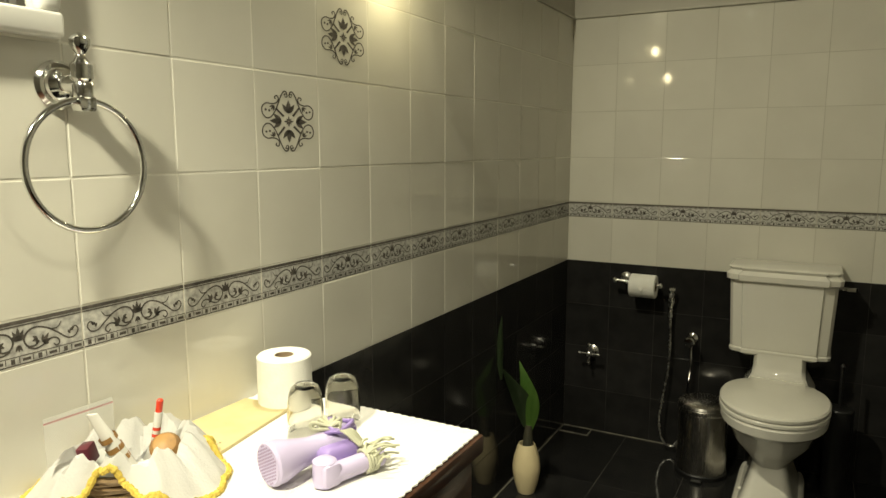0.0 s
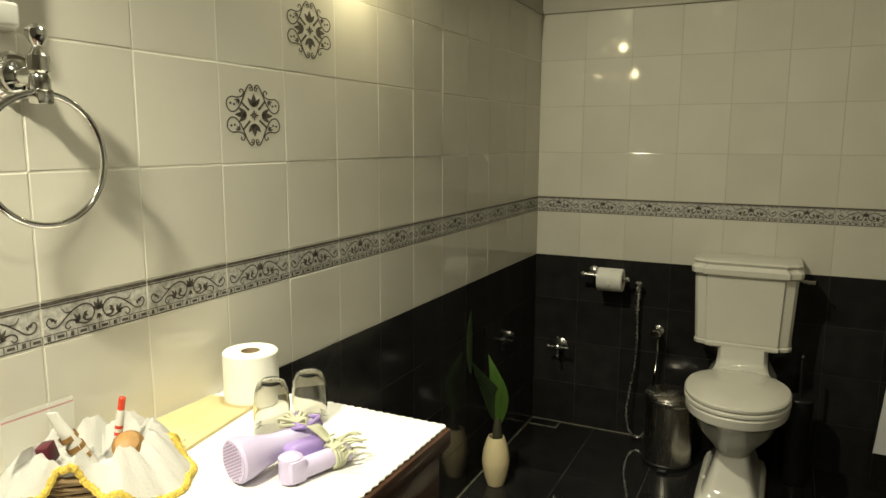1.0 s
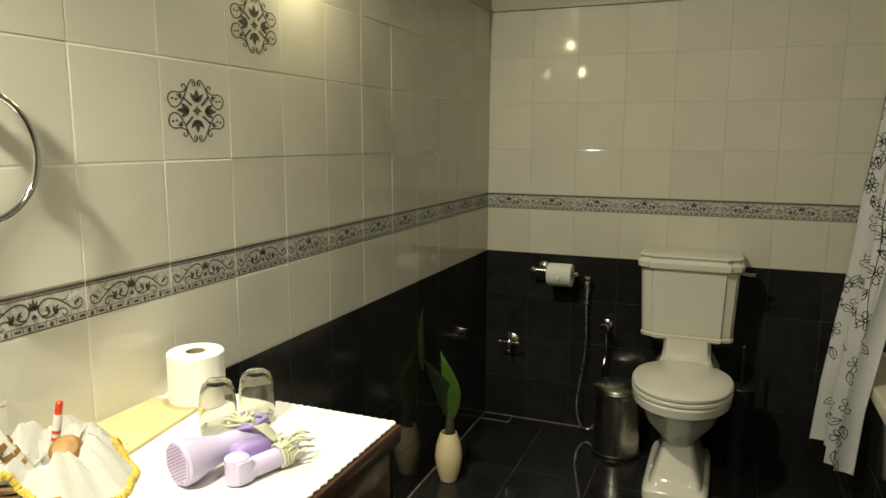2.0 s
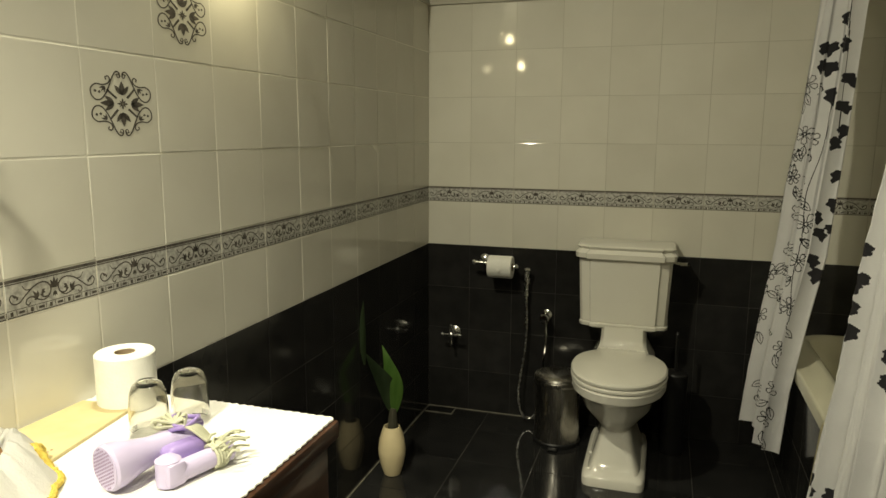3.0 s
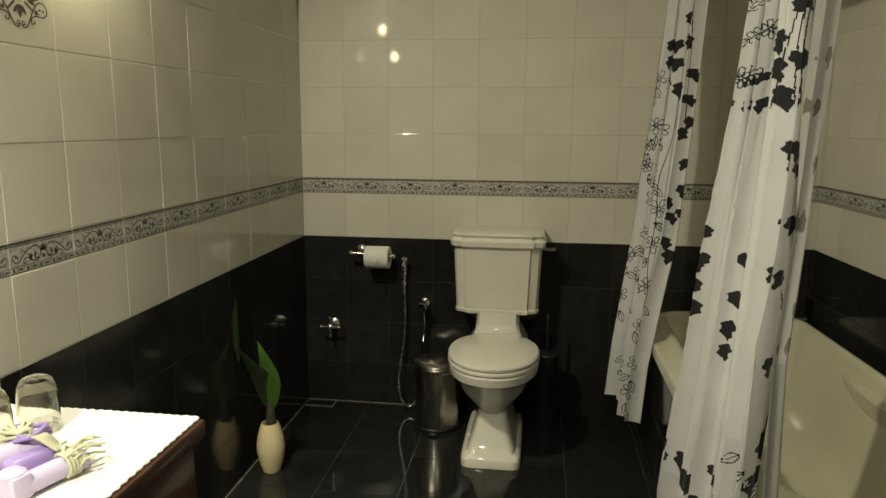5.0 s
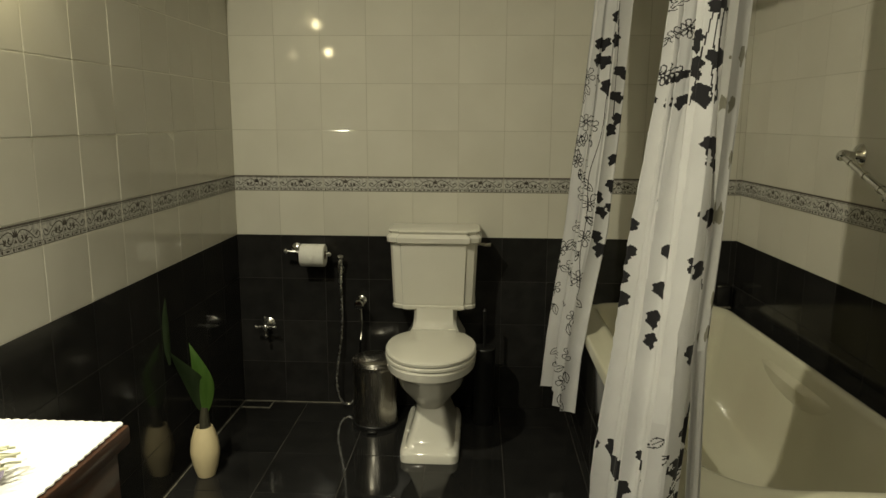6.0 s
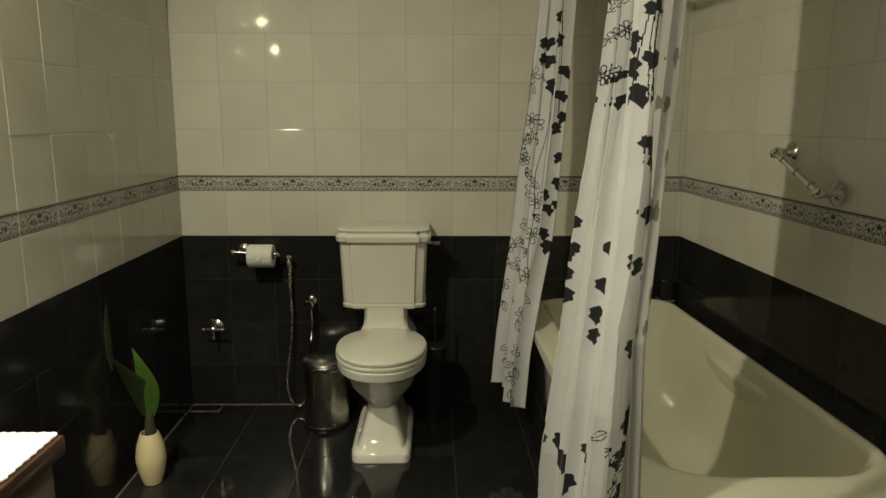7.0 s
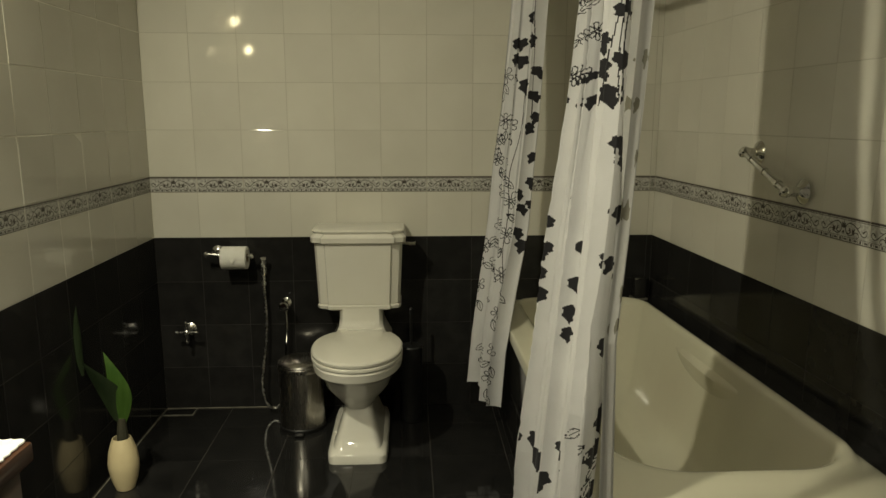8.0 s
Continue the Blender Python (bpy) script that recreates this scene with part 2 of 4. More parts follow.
def plaster_band(name, b):
    return slab(name, b, PLASTER, "painted wall above the tiles", "wall")


plaster_band("upper_wall_north", box(0, W, -0.004, 0.0012, TILED + 0.012, H))
plaster_band("upper_wall_west", box(-0.0012, 0.004, D, -0.004, TILED + 0.012, H))
plaster_band("upper_wall_east", skewed(box(-0.004, 0.0004, D, -0.004, TILED + 0.012, H)))


def tile_mesh(name, w, h, mat, depth=0.006, bevel=0.0014):
    """A tile in the xy plane whose face is at z = 0."""
    b = box(-w / 2, w / 2, -h / 2, h / 2, -depth, 0)
    top = [e for e in b.edges if all(v.co.z > -1e-6 for v in e.verts)]
    bmesh.ops.bevel(b, geom=top, offset=bevel, segments=2, profile=0.6, affect="EDGES")
    me = bpy.data.meshes.new(name)
    bmesh.ops.recalc_face_normals(b, faces=b.faces)
    for f in b.faces:
        f.smooth = False
    b.to_mesh(me)
    b.free()
    me.materials.append(mat)
    return me


def flat_mesh(name, b, mat):
    me = bpy.data.meshes.new(name)
    b.to_mesh(me)
    b.free()
    me.materials.append(mat)
    return me


part("dado_backing", box(-0.0006, -0.0001, D, 0.0, 0, DADO), DADOGROUT, wall_west, smooth=False)
part("dado_backing", box(0.0, W, 0.0001, 0.0006, 0, DADO), DADOGROUT, wall_north, smooth=False)
part("dado_backing", skewed(box(0.0001, 0.0006, D, 0.0, 0, DADO)), DADOGROUT, wall_east, smooth=False)


# frames of the three tiled walls: u runs along the wall, v up, the face looks into the room
def on_west(u, v, lift=0.0):
    return Matrix(((0, 0, 1, lift), (1, 0, 0, -u), (0, 1, 0, v), (0, 0, 0, 1)))


def on_north(u, v, lift=0.0):
    return Matrix(((1, 0, 0, u), (0, 0, -1, -lift), (0, 1, 0, v), (0, 0, 0, 1)))


def on_east(u, v, lift=0.0):
    return SKEW @ Matrix(((0, 0, -1, -lift), (-1, 0, 0, -u), (0, 1, 0, v), (0, 0, 0, 1)))


def border_ornament():
    """One repeat of the scrolled border print, 0.2 by 0.068."""
    b = bmesh.new()
    for y, w in ((0.0305, 0.0055), (0.0252, 0.0018), (-0.0195, 0.0012), (-0.0318, 0.0022)):
        ribbon(b, [(-0.0992, y), (0.0992, y)], w)
    for i in range(10):
        x = -0.09 + 0.02 * i
        if i % 2:
            ribbon(b, [(x - 0.006, -0.0256), (x + 0.006, -0.0256)], 0.0045)
            ribbon(b, [(x + 0.0095, -0.0295), (x + 0.0095, -0.021)], 0.0015)
        else:
            ribbon(b, [(x - 0.003, -0.0256), (x + 0.003, -0.0256)], 0.0075)
            ribbon(b, [(x + 0.0095, -0.0295), (x + 0.0095, -0.021)], 0.0015)
    for s in (-1, 1):
        out_to = lambda k: math.radians(k if s > 0 else 180 - k)
        stem = smooth_path([(s * x, y, 0) for x, y in ((0.030, -0.003), (0.024, -0.009), (0.013, -0.008), (0.008, 0.003), (0.014, 0.014), (0.027, 0.018), (0.044, 0.013), (0.060, 0.002), (0.074, -0.009),
                                                       (0.086, -0.009), (0.092, -0.001), (0.089, 0.006), (0.083, 0.005), (0.083, 0.000))], 5)
        ribbon(b, [(p.x, p.y) for p in stem], 0.0030, 0.0022)
        hook = smooth_path([(s * x, y, 0) for x, y in ((0.013, -0.010), (0.024, -0.014), (0.036, -0.011), (0.048, -0.004), (0.058, -0.006), (0.061, -0.013), (0.056, -0.017), (0.052, -0.013))], 5)
        ribbon(b, [(p.x, p.y) for p in hook], 0.0026, 0.0022)
        twig = smooth_path([(s * x, y, 0) for x, y in ((0.048, 0.010), (0.058, 0.010), (0.063, 0.014), (0.066, 0.019))], 4)
        ribbon(b, [(p.x, p.y) for p in twig], 0.0022, 0.0014)
        for k, l in ((20, 0.013), (55, 0.017), (90, 0.013), (-15, 0.009)):
            petal(b, s * 0.036, -0.008, out_to(k), l, 0.0055)
        for k in (150, 200, 250):
            petal(b, s * 0.028, 0.001, out_to(k), 0.009, 0.0045)
        petal(b, s * 0.077, 0.001, out_to(20), 0.010, 0.005)
        petal(b, s * 0.079, -0.004, out_to(120), 0.008, 0.004)
    for k, l in ((35, 0.014), (62, 0.018), (90, 0.021), (118, 0.018), (145, 0.014)):
        petal(b, 0, 0.003, math.radians(k), l, 0.0062)
    for k in (-62, -90, -118):
        petal(b, 0, -0.003, math.radians(k), 0.011, 0.0042)
    return b


def medallion_ornament():
    """The printed rosette of a decorated tile, about 0.16 across."""
    b = bmesh.new()
    for q in range(4):
        a = q * math.pi / 2
        ca, sa = round(math.cos(a)), round(math.sin(a))
        spin = lambda x, y: (x * ca - y * sa, x * sa + y * ca)
        x, y = spin(0.022, 0.0)
        for da, l, w in ((0, 0.036, 0.0150), (0.66, 0.031, 0.0120), (-0.66, 0.031, 0.0120)):
            petal(b, x, y, a + da, l, w)
        x, y = spin(0.002, 0.0)
        petal(b, x, y, a, 0.013, 0.0055)
        ribbon(b, [spin(0.013, 0.015), spin(0.034, 0.039)], 0.0062, 0.0050)
        petal(b, 0, 0, a + math.pi / 4, 0.012, 0.004)
    for sx in (-1, 1):
        for sy in (-1, 1):
            sweep_line = smooth_path([(sx * x, sy * y, 0) for x, y in ((0.003, 0.068), (0.005, 0.078), (0.013, 0.080), (0.022, 0.068), (0.031, 0.047), (0.041, 0.026), (0.054, 0.010), (0.068, 0.008),
                                                                       (0.078, 0.020), (0.078, 0.036), (0.066, 0.046), (0.050, 0.045), (0.036, 0.049), (0.030, 0.059), (0.034, 0.067), (0.041, 0.064), (0.039, 0.058))], 5)
            ribbon(b, [(p.x, p.y) for p in sweep_line], 0.0038, 0.0034)
            ribbon(b, [(sx * x, sy * y) for x, y in curl(0.013, 0.071, 0.006, math.radians(20), 1.1, 14, 0.6)], 0.0034, 0.002)
            for k in (15, 50, 80):
                t = math.radians(k)
                petal(b, sx * 0.043, sy * 0.041, math.atan2(-sy * math.sin(t), sx * math.cos(t)), 0.016, 0.005)
            for x, y in ((0.058, 0.027), (0.068, 0.029)):
                petal(b, sx * (x - 0.0035), sy * y, 0 if sx > 0 else math.pi, 0.0075, 0.007)
    return b


G = 0.0030
CREAM_TILE = tile_mesh("cream_tile", 0.2 - G, 0.2 - G, TILE)
TIGHT_TILE = tile_mesh("cream_tile", 0.2 - 0.0018, 0.2 - 0.0018, TILE, bevel=0.0009)
BLACK_TILE = tile_mesh("black_tile", 0.2 - 0.0014, 0.2 - 0.0014, BLACK, bevel=0.0007)
BORDER_TILE = tile_mesh("border_tile", 0.2 - G, 0.068 - G, BORDER)
BORDER_PRINT = flat_mesh("border_print", border_ornament(), PRINT)
MEDALLION = flat_mesh("medallion_print", medallion_ornament(), PRINT)
MEDALLION.transform(Matrix.Diagonal((1.02, 0.77, 1, 1)))
TILT = random.Random(4)


def uneven(amount=0.10):
    return pose(0, 0, TILT.uniform(0.0001, 0.0005), TILT.gauss(0, amount), TILT.gauss(0, amount), 0)


def tile_wall(wall, put, columns, u_end, tile, decorated=()):
    """Black dado, one cream course, the border and four more cream courses; the last column is cut to u_end."""
    for c in range(columns):
        u0, u1 = 0.2 * c, min(0.2 * (c + 1), u_end)
        s = (u1 - u0 - G) / (0.2 - G)
        fit_to = Matrix.Diagonal((s, 1, 1, 1))
        u = (u0 + u1) / 2
        for r in range(4):
            piece("black_tile", BLACK_TILE, wall, put(u, 0.1 + 0.2 * r) @ uneven(0.05) @ fit_to)
        for v in (0.9, 1.168, 1.368, 1.568, 1.768):
            t = piece("cream_tile", tile, wall, put(u, v) @ uneven() @ fit_to)
            if (c, v) in decorated:
                piece("medallion_print", MEDALLION, t, pose(0, 0, 0.0004))
        t = piece("border_tile", BORDER_TILE, wall, put(u, 1.034) @ uneven() @ fit_to)
        piece("border_print", BORDER_PRINT, t, pose(0, 0, 0.0004))


def trim(name, b):
    return slab(name, b, PLASTER, "thin painted ledge over the tiles", "trim")


trim("trim_north", box(0, W, -0.012, 0.0012, TILED, TILED + 0.012, 0.002))
trim("trim_west", box(-0.0012, 0.012, D, -0.012, TILED, TILED + 0.012, 0.002))
trim("trim_east", skewed(box(-0.012, 0.0004, D, -0.012, TILED, TILED + 0.012, 0.002)))

# ---- lamps ----
def sconce():
    s = empty("wall_sconce", 0.0, -1.50, 1.80, "small chrome wall sconce with two lit bulbs", "lamp")
    part("backplate", box(0.004, 0.010, -0.012, 0.012, -0.03, 0.12, 0.002), CHROME, s)
    for x, y, z in ((0.052, 0.02, 0.100), (0.112, -0.03, -0.070)):
        part("arm", sweep(smooth_path([(0.008, 0, z + 0.03), (x * 0.6, y / 2, z + 0.045), (x, y, z + 0.03)]), 0.003), CHROME, s)
        part("bulb", lathe([(0.003, 0.03), (0.009, 0.024), (0.019, 0.008), (0.0215, -0.004), (0.016, -0.018), (0.004, -0.025)], 24, pose(x, y, z)), GLOW, s, "glowing bulb")
    return s


def downlight(x, y):
    s = empty("ceiling_downlight", x, y, H, "round chrome ceiling downlight, lit, out of view", "lamp", "ceiling downlights")
    part("rim", lathe([(0.038, -0.003), (0.04, -0.010), (0.055, -0.010), (0.06, 0.0)], 32, cap0=False, cap1=False), CHROME, s)
    part("lens", lathe([(0.036, -0.006), (0.036, -0.002)], 32), DOWNGLOW, s, "glowing lens")
    return s


sconce()
downlight(0.064, -1.86)
downlight(0.40, -3.35)
# added fixture for the fill beam, no known lamp
downlight(1.30, -2.65)


# ---- toilet ----
def toilet(x):
    t = empty("toilet", x, 0, 0, "white close-coupled china toilet with closed lid on black floor", "toilet")
    # pedestal: a flared foot, a narrow waist and the bowl
    def ring(z, a, yb, yf, power):
        cy = (yb + yf) / 2
        return oval(0, cy, z, a, (yb - yf) / 2, 48, power)
    part("pedestal", loft([ring(0.0, 0.118, -0.10, -0.566, 9), ring(0.03, 0.118, -0.10, -0.566, 9), ring(0.042, 0.112, -0.10, -0.558, 9), ring(0.05, 0.098, -0.11, -0.545, 8),
                           ring(0.09, 0.084, -0.13, -0.525, 7), ring(0.15, 0.066, -0.15, -0.50, 6), ring(0.20, 0.056, -0.16, -0.485, 5)], cap1=False), CHINA, t)
    part("bowl", loft([ring(0.195, 0.060, -0.16, -0.49, 3.5), ring(0.21, 0.072, -0.15, -0.50, 2.8), ring(0.25, 0.108, -0.12, -0.545, 2.4), ring(0.29, 0.135, -0.10, -0.59, 2.3),
                       ring(0.338, 0.150, -0.08, -0.62, 2.3), ring(0.352, 0.160, -0.08, -0.634, 2.3), ring(0.358, 0.171, -0.08, -0.647, 2.3), ring(0.366, 0.178, -0.08, -0.655, 2.3), ring(0.395, 0.180, -0.08, -0.66, 2.3),
                       ring(0.402, 0.176, -0.085, -0.655, 2.3)]), CHINA, t)
    part("neck", loft([[Vector((sx * a, y, z)) for sx, y in ((-1, -0.03), (-1, -b + 0.02), (-0.85, -b), (0.85, -b), (1, -b + 0.02), (1, -0.03))]
                       for z, a, b in ((0.38, 0.128, 0.25), (0.425, 0.104, 0.235), (0.445, 0.094, 0.21), (0.475, 0.091, 0.20), (0.53, 0.090, 0.195))]), CHINA, t)
    def lidring(z, a, yb, yf):
        pts = oval(0, -0.42, z, a, -0.42 - yf, 56, 2.15)
        for p in pts:
            if p.y > -0.42:
                f = (p.y + 0.42) / (-0.42 - yf)
                p.y = -0.42 + f * (yb + 0.42)
                p.x = math.copysign(max(abs(p.x), 0.095 * min(1, f * 1.3)), p.x) if abs(p.x) > 0.004 else p.x
        return pts
    seat = part("seat", loft([lidring(0.404, 0.176, -0.235, -0.655), lidring(0.407, 0.18, -0.232, -0.66), lidring(0.416, 0.18, -0.232, -0.66), lidring(0.420, 0.177, -0.235, -0.657)]), SEATMAT, t)
    part("lid", loft([lidring(0.422, 0.172, -0.225, -0.65), lidring(0.4245, 0.178, -0.222, -0.657), lidring(0.434, 0.179, -0.222, -0.658), lidring(0.440, 0.174, -0.226, -0.652),
                      lidring(0.4425, 0.160, -0.235, -0.636), lidring(0.446, 0.10, -0.28, -0.56), lidring(0.447, 0.03, -0.36, -0.46)]), SEATMAT, t, "closed rounded white seat lid")
    for s in (-1, 1):
        part("hinge", lathe([(0.009, 0.0), (0.011, 0.004), (0.011, 0.030), (0.008, 0.034)], 16, pose(s * 0.075 - 0.017, -0.235, 0.437, 0, 90, 0)), SEATMAT, t)
    # cistern with chamfered corners
    def tank(z, a, b, c):
        return [Vector(p) for p in ((-a, -0.012, z), (-a, -b + c, z), (-a + c * 0.25, -b + c * 0.55, z), (-a + c, -b + c * 0.25, z), (-a + c * 1.1, -b, z),
                                    (a - c * 1.1, -b, z), (a - c, -b + c * 0.25, z), (a - c * 0.25, -b + c * 0.55, z), (a, -b + c, z), (a, -0.012, z))]
    b = loft([tank(0.520, 0.155, 0.180, 0.04), tank(0.528, 0.169, 0.195, 0.04), tank(0.540, 0.171, 0.197, 0.04), tank(0.546, 0.165, 0.192, 0.04),
              tank(0.55, 0.167, 0.194, 0.04), tank(0.815, 0.178, 0.202, 0.042)])
    b.transform(Matrix.Translation((-0.007, 0, -0.009)) @ Matrix.Diagonal((1.045, 1, 1, 1)))
    part("cistern", b, CHINA, t, angle=20)
    b = loft([tank(0.812, 0.182, 0.208, 0.042), tank(0.818, 0.192, 0.218, 0.042), tank(0.838, 0.194, 0.220, 0.042), tank(0.845, 0.188, 0.214, 0.042), tank(0.853, 0.180, 0.205, 0.042),
              tank(0.864, 0.188, 0.214, 0.042), tank(0.869, 0.185, 0.21, 0.042), tank(0.871, 0.175, 0.20, 0.042)])
    b.transform(Matrix.Translation((-0.006, 0, -0.009)) @ Matrix.Diagonal((1.035, 1, 1, 1)))
    part("cistern_lid", b, CHINA, t, "moulded china cistern lid", angle=20)
    lever = part("flush_lever", sweep(smooth_path([(0.175, -0.09, 0.785), (0.205, -0.092, 0.785), (0.215, -0.11, 0.786), (0.238, -0.125, 0.79)]), lambda f: 0.006 + 0.002 * f), CHROME, t, "chrome flush lever")
    part("bolt", lathe([(0.010, 0.0), (0.010, 0.006), (0.004, 0.010)], 16, pose(-0.094, -0.40, 0.055, 0, 0, 0)), CHINA, t)
    return t


toilet(0.912)


# ---- bathtub ----
def bathtub():
    t = empty("bathtub", 1.86, -0.9, 0, "cream enamel bathtub set in a black tiled surround", "bathtub")
    X0, X1, Y1, Y0, Z = 1.512 - 1.86, 2.172 - 1.86, -0.004 + 0.9, -1.93 + 0.9, 0.505
    def splay(x, y, z):
        """The wall side of the tub follows the wall."""
        return Vector((x + 0.034 * (Y1 - y) * (x - X0) / (X1 - X0), y, z))
    def outer(z, inset=0.0):
        return rounded(X0 + inset, X1 - inset, Y0 + inset, Y1 - inset, z, 0.012, 0.012)
    def inner(z, x0, x1, y0, y1, near=0.16, far=0.11):
        return rounded(x0, x1, y0, y1, z, near, far)
    def rounded(x0, x1, y0, y1, z, near, far):
        out = []
        for cx, cy, r, a0 in ((x1 - far, y1 - far, far, 0), (x0 + far, y1 - far, far, 90), (x0 + near, y0 + near, near, 180), (x1 - near, y0 + near, near, 270)):
            out += [splay(cx + r * math.cos(math.radians(a0 + 90 * k / 14)), cy + r * math.sin(math.radians(a0 + 90 * k / 14)), z) for k in range(15)]
        return out
    ix0, ix1, iy0, iy1 = 1.600 - 1.86, 2.150 - 1.86, -1.625 + 0.9, -0.055 + 0.9
    loops = [outer(Z - 0.045), outer(Z - 0.01), outer(Z - 0.002, 0.003), outer(Z, 0.008), inner(Z + 0.001, ix0 - 0.050, ix1 + 0.020, iy0 - 0.075, iy1 + 0.03, 0.20, 0.13),
             inner(Z + 0.010, ix0 - 0.032, ix1 + 0.018, iy0 - 0.045, iy1 + 0.022, 0.19, 0.13), inner(Z + 0.018, ix0 - 0.018, ix1 + 0.014, iy0 - 0.024, iy1 + 0.014, 0.18, 0.12),
             inner(Z + 0.019, ix0 - 0.006, ix1 + 0.006, iy0 - 0.006, iy1 + 0.006, 0.17), inner(Z + 0.012, ix0 + 0.006, ix1 - 0.004, iy0 + 0.010, iy1, 0.16),
             inner(Z - 0.006, ix0 + 0.013, ix1 - 0.010, iy0 + 0.022, iy1 - 0.006, 0.15), inner(Z - 0.10, ix0 + 0.025, ix1 - 0.025, iy0 + 0.05, iy1 - 0.02, 0.15),
             inner(Z - 0.22, ix0 + 0.045, ix1 - 0.05, iy0 + 0.10, iy1 - 0.05, 0.16), inner(Z - 0.33, ix0 + 0.065, ix1 - 0.075, iy0 + 0.16, iy1 - 0.08, 0.15),
             inner(Z - 0.385, ix0 + 0.10, ix1 - 0.11, iy0 + 0.22, iy1 - 0.12, 0.12), inner(Z - 0.40, ix0 + 0.16, ix1 - 0.17, iy0 + 0.30, iy1 - 0.20, 0.09, 0.09)]
    part("basin", loft(loops, cap0=False), TUBMAT, t, "glossy cream basin with rounded rim", angle=60)
    ledge = loft([[splay(X1 + 0.001, Y1, z), splay(X1 + 0.001, Y0, z), Vector((2.225 + 0.071 - 1.86, Y0, z)), Vector((2.224 - 1.86, Y1, z))] for z in (0.40, Z + 0.004)])
    part("ledge", ledge, BLACK, t, "narrow black ledge filling the gap to the wall", smooth=False)
    part("surround", box(X0 + 0.012, X0 + 0.03, Y0 + 0.01, Y1, 0, Z - 0.03), DARKGROUT, t)
    part("end_panel", box(X0 + 0.012, X1, Y0 + 0.01, Y0 + 0.03, 0, Z - 0.03), BLACK, t)
    arm = [[Vector((0.318 - 0.75 * d * (1 - abs(f) ** 2.2), 0.16 + 0.34 * f, Z - 0.035 - h)) for d, h in ((0.0, -0.02), (0.016, 0.0), (0.042, 0.008), (0.055, 0.022), (0.050, 0.05), (0.040, 0.09), (0.0, 0.15))]
           for f in [-1 + k / 12 for k in range(25)]]
    part("armrest", loft(arm, False, False, closed=False), TUBMAT, t)
    return t


TUB = bathtub()
block = empty("soap_block", 2.163, -0.040, 0.512, "small glossy black block in the corner of the bathtub rim", "soap dish")
part("body", box(-0.026, 0.026, -0.026, 0.030, 0.0, 0.098, 0.004), BLACK, block)
part("rim", box(-0.029, 0.029, -0.029, 0.032, 0.096, 0.102, 0.002), CHROME, block, "thin metal rim")
part("base", box(-0.034, 0.034, -0.034, 0.033, 0.0, 0.008, 0.003), SEAL, block, "dull sealant at the foot")


# ---- shower curtains ----
def leaf_hits(u, v, leaves, gather):
    """Which cloth points fall on printed leaves: each leaf is x, y, angle, length, width, ragged edge. gather: cloth width over nominal width."""
    hit = np.zeros(u.shape, bool)
    for x, y, a, l, w, tooth in leaves:
        du, dv = (u - x) * gather, v - y
        s = (du * math.cos(a) + dv * math.sin(a)) / l
        r = -du * math.sin(a) + dv * math.cos(a) + 0.008 * np.sin(3 * s + 40 * x)
        edge = w / 2 * np.sin(np.pi * np.clip(s, 0, 1) ** 0.7) * (1 + tooth * np.sin(s * 14 + x * 50 + np.sign(r) * 1.3))
        hit |= (s > 0) & (s < 1) & (np.abs(r) < edge)
    return hit


def line_hits(u, v, lines, w, gather):
    hit = np.zeros(u.shape, bool)
    u = u * gather
    for pts in lines:
        pts = [(x * gather, y) for x, y in pts]
        for (ax, ay), (bx, by) in zip(pts, pts[1:]):
            near = (u > min(ax, bx) - w) & (u < max(ax, bx) + w) & (v > min(ay, by) - w) & (v < max(ay, by) + w)
            if near.any():
                dx, dy = bx - ax, by - ay
                t = np.clip(((u - ax) * dx + (v - ay) * dy) / (dx * dx + dy * dy + 1e-12), 0, 1)
                hit |= near & (np.hypot(u - ax - t * dx, v - ay - t * dy) < w)
    return hit


